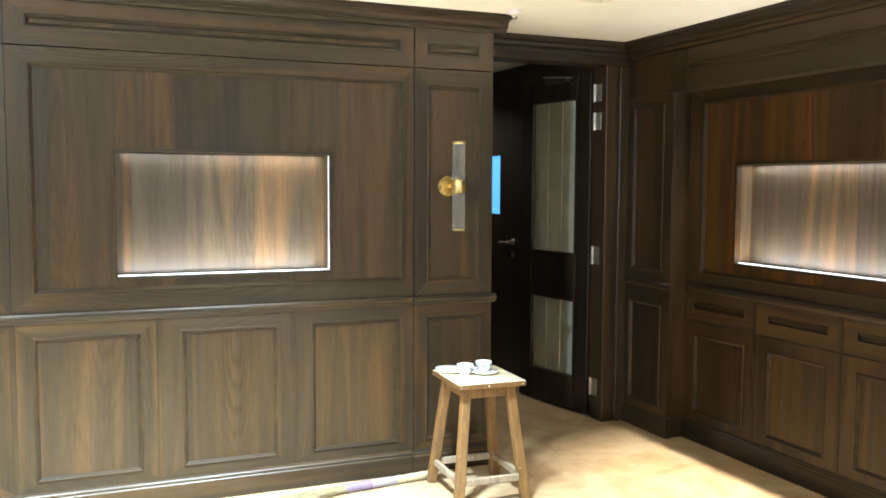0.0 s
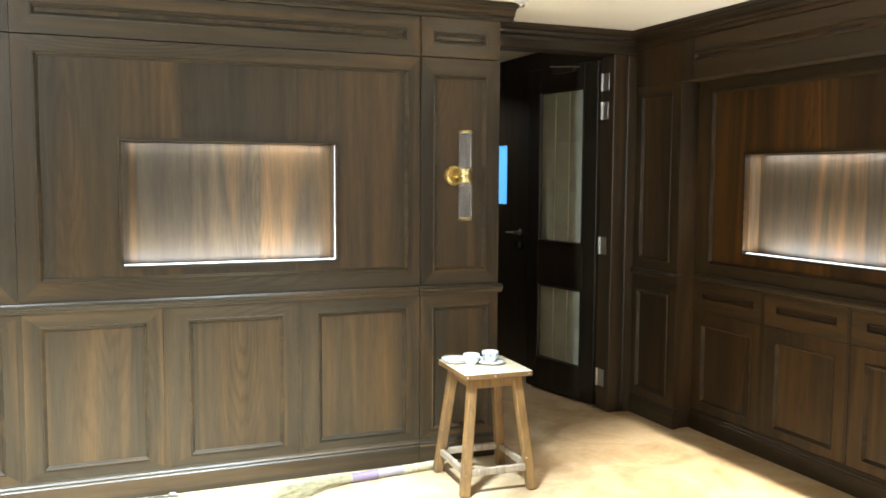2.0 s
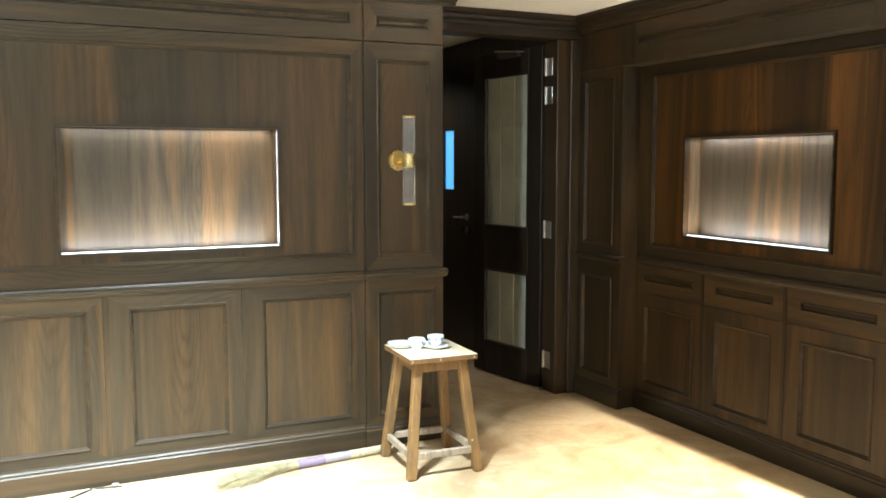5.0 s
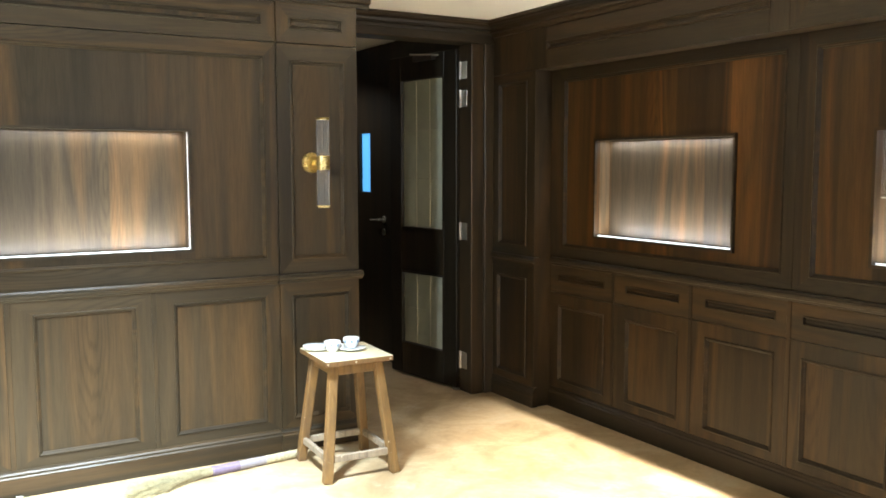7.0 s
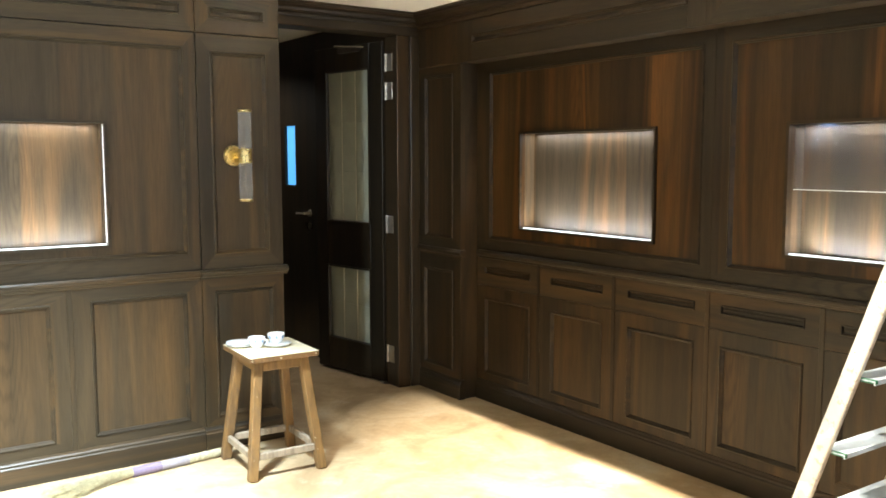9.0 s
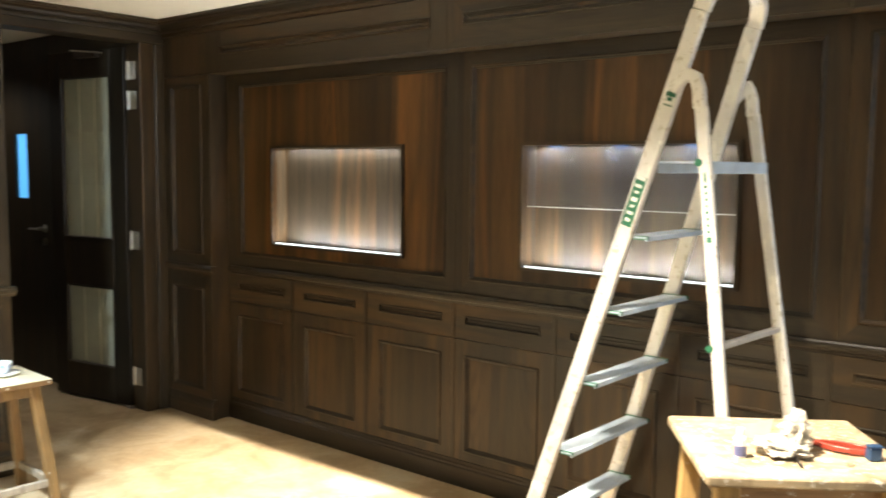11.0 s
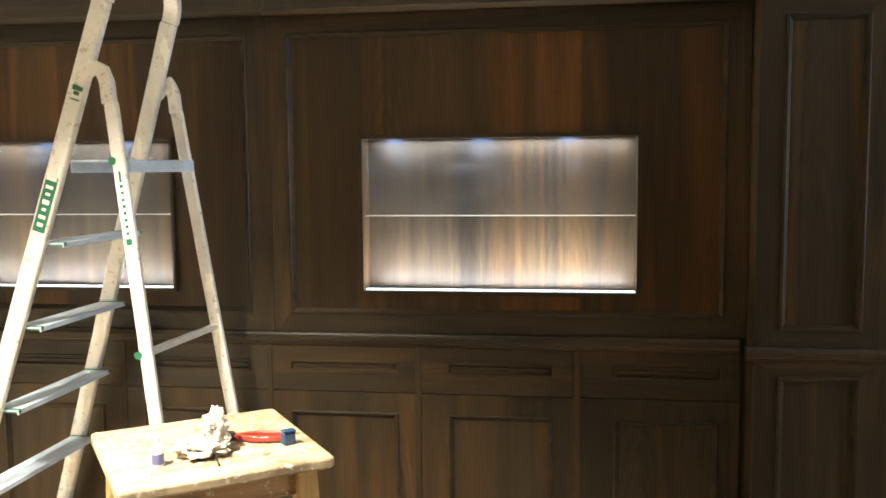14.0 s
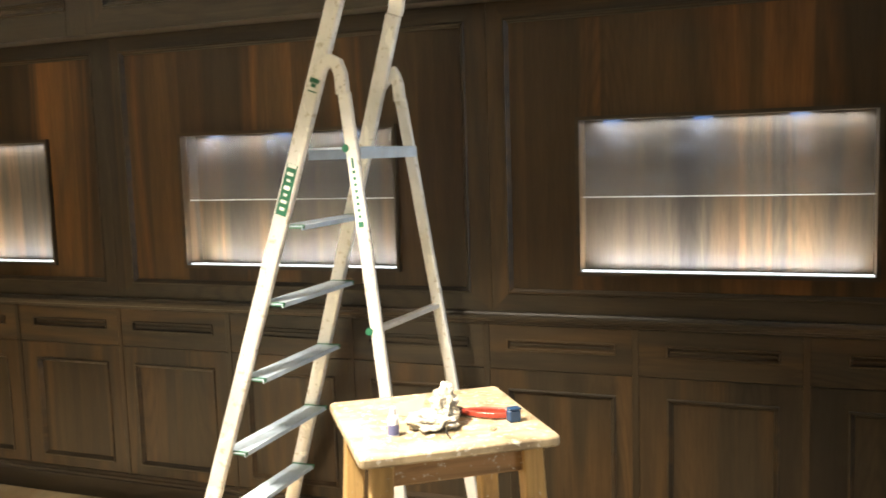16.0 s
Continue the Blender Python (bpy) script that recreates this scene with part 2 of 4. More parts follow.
def dusty_pane():
    """A clear pane with smears and dust left by the workmen."""
    m, n, l, b = nodes_of("dusty_glass")
    v = shifted_coords(n, l, (1, 1, 1), 20.0).outputs[0]
    a = noise_node(n, l, v, 16.0, 7, 0.72, 0.4)
    film = ramp(n, [(0.42, (0.01, 0.01, 0.01)), (0.52, (0.03, 0.03, 0.03)), (0.66, (0.085, 0.085, 0.085))])
    l.new(a.outputs["Fac"], film.inputs[0])
    # fingermarks where the pane is handled, along its lower edge
    tc, sep, edge = n.new("ShaderNodeTexCoord"), n.new("ShaderNodeSeparateXYZ"), n.new("ShaderNodeMapRange")
    l.new(tc.outputs["Object"], sep.inputs[0])
    edge.inputs[1].default_value, edge.inputs[2].default_value = 1.30, 1.40
    edge.inputs[3].default_value, edge.inputs[4].default_value = 0.22, 0.0
    l.new(sep.outputs[2], edge.inputs[0])
    smear = noise_node(n, l, v, 44.0, 6, 0.75, 1.6)
    marks = ramp(n, [(0.42, (0, 0, 0)), (0.70, (1, 1, 1))])
    l.new(smear.outputs["Fac"], marks.inputs[0])
    r = mix(n, l, film.outputs[0], mix(n, l, edge.outputs[0], marks.outputs[0], 1.0, "MULTIPLY").outputs[2], 1.0, "ADD")
    clear = n.new("ShaderNodeBsdfTransparent")
    clear.inputs[0].default_value = (0.97, 0.97, 0.96, 1)
    shine = n.new("ShaderNodeBsdfGlossy")
    shine.inputs["Roughness"].default_value = 0.03
    dustb = n.new("ShaderNodeBsdfTranslucent")
    dustb.inputs[0].default_value = (0.74, 0.75, 0.74, 1)
    m1, m2 = n.new("ShaderNodeMixShader"), n.new("ShaderNodeMixShader")
    fres = n.new("ShaderNodeFresnel")
    fres.inputs[0].default_value = 1.5
    l.new(fres.outputs[0], m1.inputs[0])
    l.new(clear.outputs[0], m1.inputs[1])
    l.new(shine.outputs[0], m1.inputs[2])
    l.new(r.outputs[2], m2.inputs[0])
    l.new(m1.outputs[0], m2.inputs[1])
    l.new(dustb.outputs[0], m2.inputs[2])
    l.new(m2.outputs[0], n["Material Output"].inputs[0])
    return m


WOOD_V = veneer("dark_veneer_upright", "z", 0.6, 0.80, hue=(1.06, 0.98, 0.88))
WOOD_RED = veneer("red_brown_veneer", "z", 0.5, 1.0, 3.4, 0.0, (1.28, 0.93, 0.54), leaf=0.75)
# the wall veneer lightened in colour, as the LED light bleaches it
LIT_NICHE_WOOD = veneer("lit_streaked_niche_veneer", "z", 0.3, 1.5, 4.6, 0.12, (0.96, 0.97, 1.03), leaf=0.5)
WOOD_H = veneer("dark_veneer_level", "x", 1.0, 0.78, hue=(1.06, 0.98, 0.88))
WOOD_TRIM = veneer("dark_stained_moulding", "x", 0.2, 0.66, hue=(1.06, 0.98, 0.88), gloss=(0.36, 0.52, 0.35))
# stain of the doors; on the niche tops its near-black stands in for shade
DOOR_AND_SHADE_WOOD = veneer("near_black_door_and_niche_shade", "z", 0.2, 0.42)
FLOOR = stone_floor()
CEILING = plain("cream_ceiling_paint", (0.92, 0.89, 0.81), 0.8, vary=0.02, scale=3)
DARK_GAP = plain("dark_gap", (0.012, 0.010, 0.008), 0.8)
BRASS = plain("satin_brass", (0.80, 0.62, 0.26), 0.28, 1.0, 0.08)
STEEL = plain("brushed_hinge_steel", (0.62, 0.60, 0.55), 0.35, 1.0, 0.1)
ALU = plain("dirty_ladder_aluminium", (0.74, 0.72, 0.68), 0.42, 0.30, 0.16, 5, relief=0.15, dirt=((0.52, 0.48, 0.40), 0.60))
splashed(ALU, (0.88, 0.86, 0.80), 17.0, 0.61)
ALU_STEP = plain("ribbed_step_aluminium", (0.50, 0.59, 0.68), 0.4, 0.10, 0.15, 12, dirt=((0.75, 0.72, 0.66), 0.64))
GREEN = plain("green_plastic", (0.015, 0.12, 0.06), 0.5)
WHITE_LABEL = plain("white_sticker", (0.72, 0.74, 0.68), 0.5, vary=0.05)
STOOL_WOOD = stool_wood("worn_teak_stool", (0.20, 0.110, 0.037), 0.70, 70, stain=((0.10, 0.062, 0.036), 0.49))
STOOL_TOP = stool_wood("dark_stool_edge", (0.15, 0.080, 0.030), 0.72, 70)
STOOL_DARK = stool_wood("greyed_stool_rail", (0.30, 0.24, 0.175), 0.66, 60)
TABLE_WOOD = stool_wood("paint_spotted_pine", (0.52, 0.33, 0.125), 0.66, 90)
PALE_STRIP = plain("pale_glazing_strip", (0.62, 0.58, 0.44), 0.35, 0.3)
SEAT_TOP = plain("pale_laminate_top", (0.82, 0.74, 0.54), 0.4, vary=0.08)
TABLE_TOP = stool_wood("pale_spattered_top", (0.52, 0.41, 0.255), 0.58, 55, (30, 4, 30), ((0.17, 0.115, 0.065), 0.43))
APRON_WOOD = stool_wood("red_brown_apron", (0.40, 0.24, 0.115), 0.62, 80, (4, 4, 50))
CHINA = plain("white_china", (0.82, 0.84, 0.86), 0.2, vary=0.03)
CHINA_BLUE = plain("blue_china_band", (0.30, 0.42, 0.62), 0.25)
FROST = plain("frosted_door_glass", (0.36, 0.38, 0.31), 0.22, vary=0.1, scale=5)
DUSTY = dusty_pane()
EDGE = plain("ground_glass_edge", (0.85, 0.92, 0.95), 0.4, vary=0.03)
RIBBED = plain("ribbed_lamp_glass", (0.66, 0.62, 0.58), 0.06, vary=0.08)
RIBBED.node_tree.nodes["Principled BSDF"].inputs["Transmission Weight"].default_value = 0.9
LED = glow("cool_white_led_strip", (0.86, 0.93, 1.0), 2.6)
LED_SIDE = glow("dim_white_led_strip", (0.90, 0.94, 1.0), 0.35)
DUSK = glow("dim_blue_window", (0.10, 0.36, 0.80), 0.35)
BLUE_SKY = glow("blue_daylight", (0.10, 0.42, 0.80), 1.1)
GRASS = plain("dry_broom_grass", (0.42, 0.38, 0.25), 0.7, vary=0.35, scale=40)
PURPLE = plain("purple_wrap", (0.17, 0.13, 0.20), 0.45, vary=0.15)
GREY_WRAP = plain("grey_wrap", (0.27, 0.25, 0.28), 0.5, vary=0.15)
RED_GRIP = plain("red_plier_grip", (0.34, 0.05, 0.03), 0.35)
BLUE_BLOCK = plain("blue_plastic", (0.018, 0.055, 0.13), 0.45)
IRON = plain("dark_iron", (0.10, 0.09, 0.08), 0.4, 0.8)
FOIL = plain("crumpled_white_wrapper", (0.58, 0.54, 0.46), 0.4, 0.1, 0.5, 40, relief=0.4)
GREY_CARD = plain("grey_sheet", (0.30, 0.28, 0.24), 0.6)
BOTTLE_WHITE = plain("white_bottle", (0.80, 0.80, 0.84), 0.35, vary=0.03)
BOTTLE_LABEL = plain("violet_bottle_label", (0.12, 0.13, 0.27), 0.4)
CHROME = plain("chrome", (0.7, 0.7, 0.7), 0.15, 1.0, 0.03)
BLACK = plain("black_plastic", (0.015, 0.015, 0.016), 0.4)


# ---- building helpers ----
def cuboid(bm, x0, y0, z0, x1, y1, z1, bevel=0.0, m=None):
    vs = bmesh.ops.create_cube(bm, size=1)["verts"]
    t = Matrix.Translation(((x0 + x1) / 2, (y0 + y1) / 2, (z0 + z1) / 2)) @ Matrix.Diagonal((abs(x1 - x0), abs(y1 - y0), abs(z1 - z0), 1))
    bmesh.ops.transform(bm, matrix=t, verts=vs)
    if bevel:
        es = list({e for v in vs for e in v.link_edges})
        got = bmesh.ops.bevel(bm, geom=es, offset=bevel, segments=1, affect="EDGES")
        vs = list({v for f in got["faces"] for v in f.verts})
    if m is not None:
        bmesh.ops.transform(bm, matrix=m, verts=vs)
    return vs


def solid(*args, bevel=0.0015, m=None):
    bm = bmesh.new()
    cuboid(bm, *args, bevel=bevel, m=m)
    return bm


def rod(bm, p, q, r0, r1=None, sides=14, caps=True):
    p, q = Vector(p), Vector(q)
    d = q - p
    m = Matrix.Translation((p + q) / 2) @ d.to_track_quat("Z", "Y").to_matrix().to_4x4()
    return bmesh.ops.create_cone(bm, cap_ends=caps, segments=sides, radius1=r0, radius2=r0 if r1 is None else r1, depth=d.length, matrix=m)["verts"]


def bar(bm, p, q, w, d, side=(1, 0, 0), bevel=0.003):
    """A rectangular bar from p to q; w across along side, d the other way."""
    p, q, s = Vector(p), Vector(q), Vector(side)
    z = (q - p).normalized()
    s = (s - z * s.dot(z)).normalized()
    t = z.cross(s)
    m = Matrix((s, t, z)).transposed().to_4x4()
    m.translation = (p + q) / 2
    h = (q - p).length / 2
    return cuboid(bm, -w / 2, -d / 2, -h, w / 2, d / 2, h, bevel, m)


def sweep(bm, points, w, d, side):
    """One closed rectangular section drawn along a bent line; w along side."""
    pts, prev = [Vector(p) for p in points], None
    for i, p in enumerate(pts):
        t = (pts[min(i + 1, len(pts) - 1)] - pts[max(i - 1, 0)]).normalized()
        s = Vector(side)
        s = (s - t * s.dot(t)).normalized()
        q = t.cross(s)
        cur = [bm.verts.new(p + s * a * w / 2 + q * b * d / 2) for a, b in ((-0.8, -1), (0.8, -1), (1, -0.8), (1, 0.8), (0.8, 1), (-0.8, 1), (-1, 0.8), (-1, -0.8))]
        if prev:
            for k in range(8):
                bm.faces.new((prev[k], prev[(k + 1) % 8], cur[(k + 1) % 8], cur[k]))
        else:
            bm.faces.new(cur[::-1])
        prev = cur
    bm.faces.new(prev)


def lathe(bm, profile, centre, sides=28):
    rings = []
    for r, z in profile:
        rings.append([bm.verts.new((centre[0] + r * math.cos(2 * math.pi * k / sides), centre[1] + r * math.sin(2 * math.pi * k / sides), centre[2] + z)) for k in range(sides)])
    for a, b in zip(rings, rings[1:]):
        for k in range(sides):
            bm.faces.new((a[k], a[(k + 1) % sides], b[(k + 1) % sides], b[k]))
    bm.faces.new(rings[0][::-1])
    bm.faces.new(rings[-1])


def link(name, bm, material, parent=None, smooth=False):
    bmesh.ops.recalc_face_normals(bm, faces=bm.faces[:])
    me = bpy.data.meshes.new(name)
    if smooth:
        for f in bm.faces:
            f.smooth = True
    bm.to_mesh(me)
    bm.free()
    me.materials.append(material)
    ob = new(name, me)
    ob.parent = parent
    return ob


def part(name, bm, material, parent, label="", smooth=False):
    ob = link(name, bm, material, parent, smooth)
    return tagged(ob, label) if label else ob


def thing(name, label, category, m=None, group="", kind=""):
    ob = new(name)
    ob.empty_display_size = 0.05
    if m is not None:
        ob.matrix_world = m
    return tagged(ob, label, category, group, kind)


def frame_ring(outer, inner, y0, y1):
    """A flat slab with a rectangular hole, in the plane of a wall."""
    bm = bmesh.new()
    loops = []
    for y in (y0, y1):
        for u0, u1, v0, v1 in (outer, inner):
            loops.append([bm.verts.new(p) for p in ((u0, y, v0), (u1, y, v0), (u1, y, v1), (u0, y, v1))])
    fo, fi, bo, bi = loops
    for k in range(4):
        j = (k + 1) % 4
        bm.faces.new((fo[k], fo[j], fi[j], fi[k]))
        bm.faces.new((bo[k], bi[k], bi[j], bo[j]))
        bm.faces.new((fo[k], bo[k], bo[j], fo[j]))
        bm.faces.new((fi[k], fi[j], bi[j], bi[k]))
    return bm


def moulding_ring(rect, profile):
    """A mitred moulding round a rectangle: profile of (inwards, y)."""
    u0, u1, v0, v1 = rect
    bm = bmesh.new()
    rows = [[bm.verts.new(p) for p in ((u0 + d, y, v0 + d), (u1 - d, y, v0 + d), (u1 - d, y, v1 - d), (u0 + d, y, v1 - d))] for d, y in profile]
    for a, b in zip(rows, rows[1:]):
        for k in range(4):
            j = (k + 1) % 4
            bm.faces.new((a[k], a[j], b[j], b[k]))
    return bm


def prism(outline, y0, y1):
    """A flat board with a straight-sided outline of (u, v)."""
    bm = bmesh.new()
    f = [bm.verts.new((u, y0, v)) for u, v in outline]
    k = [bm.verts.new((u, y1, v)) for u, v in outline]
    for i in range(len(outline)):
        j = (i + 1) % len(outline)
        bm.faces.new((f[i], f[j], k[j], k[i]))
    bm.faces.new(f[::-1])
    bm.faces.new(k)
    return bm


def run(u0, u1, profile):
    """A moulding along a wall: closed profile of (y, z)."""
    bm = bmesh.new()
    a = [bm.verts.new((u0, y, z)) for y, z in profile]
    b = [bm.verts.new((u1, y, z)) for y, z in profile]
    n = len(profile)
    for k in range(n):
        j = (k + 1) % n
        bm.faces.new((a[k], a[j], b[j], b[k]))
    bm.faces.new(a[::-1])
    bm.faces.new(b)
    return bm


RING = [(-0.003, 0.004), (-0.003, -0.003), (0.0, -0.006), (0.004, -0.006), (0.007, -0.002), (0.009, 0.002), (0.012, 0.003), (0.014, 0.006), (0.016, 0.0105)]


def panelled(root, u0, u1, v0, v1, rect, y=0.0, hole=None, label="", face=None):
    """Stiles, rails, a moulding and a sunk panel that fill a field of a wall."""
    a, b, c, d = rect
    t, o0, o1 = 0.03, u0 + 0.0008, u1 - 0.0008
    mitred = max(a - u0, u1 - b, c - v0, v1 - d) < 0.14
    if mitred:
        part("stile", prism([(o0, v0), (a, c), (a, d), (o0, v1)], y, y + t), WOOD_V, root)
        part("stile", prism([(o1, v0), (o1, v1), (b, d), (b, c)], y, y + t), WOOD_V, root)
        part("rail", prism([(o0, v1), (a, d), (b, d), (o1, v1)], y + 0.0003, y + t), WOOD_H, root)
        part("rail", prism([(o0, v0), (o1, v0), (b, c), (a, c)], y + 0.0003, y + t), WOOD_H, root)
    else:
        part("stile", solid(o0, y, v0, a, y + t, v1), WOOD_V, root)
        part("stile", solid(b, y, v0, o1, y + t, v1), WOOD_V, root)
        part("rail", solid(a, y, d, b, y + t, v1), WOOD_H, root)
        part("rail", solid(a, y, v0, b, y + t, c), WOOD_H, root)
    part("panel_moulding", moulding_ring(rect, [(p, y + q) for p, q in RING]), WOOD_TRIM, root)
    e = 0.012
    if hole:
        bm = frame_ring((a + e, b - e, c + e, d - e), hole, y + 0.010, y + 0.03)
    else:
        bm = solid(a + e, y + 0.010, c + e, b - e, y + 0.03, d - e, bevel=0)
    part("wall_panel", bm, face or WOOD_V, root, label)


def crown_profile(y, z0, z1, out):
    h = z1 - z0
    f = [(0, 0), (-0.010, 0), (-0.014, 0.10), (-0.014, 0.22), (-0.26 * out - 0.01, 0.30), (-0.36 * out, 0.42), (-0.42 * out, 0.56), (-0.60 * out, 0.68),
         (-0.82 * out, 0.74), (-0.86 * out, 0.80), (-out, 0.84), (-out, 0.998), (0.02, 0.998), (0.02, 0)]
    return [(y + a, z0 + b * h) for a, b in f]


def dado_profile(y):
    return [(y + 0.02, 0.855), (y - 0.006, 0.855), (y - 0.010, 0.866), (y - 0.020, 0.870), (y - 0.026, 0.880), (y - 0.026, 0.888), (y - 0.020, 0.893), (y - 0.016, 0.900), (y + 0.02, 0.900)]


def base_profile(y):
    return [(y + 0.02, 0.001), (y - 0.016, 0.001), (y - 0.016, 0.088), (y - 0.011, 0.094), (y - 0.011, 0.103), (y - 0.005, 0.110), (y - 0.002, 0.120), (y + 0.02, 0.120)]


# ---- the large structure ----
def setting(name, bm, material, m=None):
    ob = link(name, bm, material)
    if m is not None:
        ob.matrix_world = m
    return tagged(ob, kind="structure")


def add_ring(bm, outer, inner, y0, y1):
    tmp = frame_ring(outer, inner, y0, y1)
    me = bpy.data.meshes.new("tmp")
    tmp.to_mesh(me)
    tmp.free()
    bm.from_mesh(me)
    bpy.data.meshes.remove(me)


WEST = -3.6
setting("floor", solid(WEST - 0.2, SOUTH - 0.2, -0.12, 3.6, 8.2, 0.0, bevel=0), FLOOR)

bm = frame_ring((WEST, 3.3, SOUTH, 4.9), (TRAY_WEST, TRAY_EAST, TRAY_SOUTH, TRAY_NORTH), FLOOR_TO_CEILING, FLOOR_TO_CEILING + 0.04)
for v in bm.verts:
    v.co = (v.co.x, v.co.z, v.co.y)
cuboid(bm, TRAY_WEST - 0.1, TRAY_SOUTH - 0.1, TRAY, TRAY_EAST + 0.1, TRAY_NORTH + 0.1, TRAY + 0.05)
cuboid(bm, TRAY_WEST - 0.05, TRAY_SOUTH - 0.05, FLOOR_TO_CEILING + 0.041, TRAY_WEST, TRAY_NORTH + 0.05, TRAY - 0.001)
cuboid(bm, TRAY_EAST, TRAY_SOUTH - 0.05, FLOOR_TO_CEILING + 0.041, TRAY_EAST + 0.05, TRAY_NORTH + 0.05, TRAY - 0.001)
cuboid(bm, TRAY_WEST, TRAY_NORTH, FLOOR_TO_CEILING + 0.041, TRAY_EAST, TRAY_NORTH + 0.05, TRAY - 0.001)
cuboid(bm, TRAY_WEST, TRAY_SOUTH - 0.05, FLOOR_TO_CEILING + 0.041, TRAY_EAST, TRAY_SOUTH, TRAY - 0.001)
setting("ceiling", bm, CEILING)
setting("ceiling_passage", solid(1.6, 4.87, FLOOR_TO_CEILING, 3.3, 8.2, FLOOR_TO_CEILING + 0.04, bevel=0), CEILING)

# north wall: local x runs east, the room lies towards local -y
NORTH = pose(0, 4.25, 0)
N_NICHE = (0.154, 1.113, 1.048, 1.598)
g = 0.022
wall_north = setting("wall_north", frame_ring((WEST, 1.966, 0, FLOOR_TO_CEILING), (N_NICHE[0] - g, N_NICHE[1] + g, N_NICHE[2] - g, N_NICHE[3] + g), 0.031, 0.26), WOOD_V, NORTH)
NB = [(-2.10, -0.272, (-2.03, -0.342)), (-0.272, 1.542, (-0.185, 1.479))]
for u0, u1, (a, b) in NB:
    hole = N_NICHE if u0 > -1 else None
    panelled(wall_north, u0, u1, 0.90, 2.029, (a, b, 0.985, 1.961), 0, hole)
    panelled(wall_north, u0, u1, 2.034, 2.226, (a - 0.005, b - 0.008, 2.110, 2.160), -0.001)
panelled(wall_north, 1.542, 1.968, 0.90, 2.029, (1.611, 1.892, 0.975, 1.946), -0.012)
panelled(wall_north, 1.542, 1.968, 2.034, 2.226, (1.609, 1.886, 2.104, 2.152), -0.013)
LOWER = [(-1.495, -0.883, (-1.40, -0.965)), (-0.883, -0.272, (-0.785, -0.342)), (-0.272, 0.321, (-0.190, 0.243)), (0.321, 0.934, (0.425, 0.852)), (0.934, 1.542, (1.026, 1.467))]
for u0, u1, (a, b) in LOWER:
    panelled(wall_north, u0, u1, 0.12, 0.856, (a, b, 0.168, 0.793))
panelled(wall_north, 1.542, 1.968, 0.12, 0.856, (1.607, 1.907, 0.168, 0.790), -0.012)
for u in (-0.883, -0.272, 0.321, 0.934):
    part("cover_strip", solid(u - 0.011, -0.0035, 0.121, u + 0.011, 0.01, 0.8545, bevel=0.0015), WOOD_V, wall_north)
part("wall_board", solid(WEST, 0, 0.12, -2.10, 0.03, 2.226), WOOD_V, wall_north)
part("wall_board", solid(-2.10, 0, 0.12, -1.495, 0.03, 0.856), WOOD_V, wall_north)
part("dado_rail", run(WEST, 1.53, dado_profile(0)), WOOD_TRIM, wall_north)
part("dado_rail", run(1.53, 1.985, dado_profile(-0.014)), WOOD_TRIM, wall_north)
part("baseboard", run(WEST, 1.535, base_profile(0)), WOOD_TRIM, wall_north)
part("baseboard", run(1.535, 1.972, base_profile(-0.012)), WOOD_TRIM, wall_north)
part("crown_moulding", run(WEST, 2.035, crown_profile(-0.012, 2.226, 2.31, 0.085)), WOOD_TRIM, wall_north)

# east wall: local x runs south, the room lies towards local -y
EAST = pose(3.235, 0, 0, 0, 0, -90)
PIL = -0.12
BAYS = [(-4.275, -2.578, (-4.155, -2.640), (-3.876, -2.916, 1.048, 1.570)),
        (-2.578, -0.905, (-2.490, -0.988), (-2.210, -1.275, 1.048, 1.570)),
        (-0.905, 0.690, (-0.842, 0.618), (-0.582, 0.338, 1.048, 1.566))]
bm = bmesh.new()
cuts = [-4.9, -2.578, -0.905, 0.690]
for k, bay in enumerate(BAYS):
    n = bay[3]
    add_ring(bm, (cuts[k], cuts[k + 1], 0, FLOOR_TO_CEILING), (n[0] - g, n[1] + g, n[2] - g, n[3] + g), 0.031, 0.26)
cuboid(bm, 0.690, 0.001, 0, 3.6, 0.26, FLOOR_TO_CEILING)
cuboid(bm, -4.74, PIL + 0.029, 0, -4.277, 0.03, FLOOR_TO_CEILING)
cuboid(bm, 0.692, PIL + 0.029, 0, 1.058, 0.0, FLOOR_TO_CEILING)
wall_east = setting("wall_east", bm, WOOD_V, EAST)
for u0, u1, (a, b), n in BAYS:
    panelled(wall_east, u0, u1, 0.90, 2.02, (a, b, 0.968, 1.925), 0, n, face=WOOD_RED)
for u0, u1 in ((-4.275, -2.578), (-2.578, -0.905), (-0.905, 0.690)):
    part("frieze_soffit", solid(u0, PIL + 0.031, 1.986, u1, 0.0, 2.018, bevel=0), WOOD_H, wall_east)
for u0, u1, a, b in ((-4.74, -2.54, -4.17, -2.64), (-2.54, -0.88, -2.446, -0.97), (-0.88, 1.06, -0.79, 0.60)):
    panelled(wall_east, u0, u1, 1.985, 2.216, (a, b, 2.086, 2.132), PIL)
panelled(wall_east, -4.74, -4.275, 0.90, 1.983, (-4.648, -4.357, 0.962, 1.928), PIL)
panelled(wall_east, -4.74, -4.275, 0.12, 0.856, (-4.660, -4.357, 0.166, 0.765), PIL)
panelled(wall_east, 0.690, 1.060, 0.90, 1.983, (0.769, 1.008, 0.955, 1.918), PIL)
panelled(wall_east, 0.690, 1.060, 0.12, 0.856, (0.769, 1.008, 0.166, 0.805), PIL)
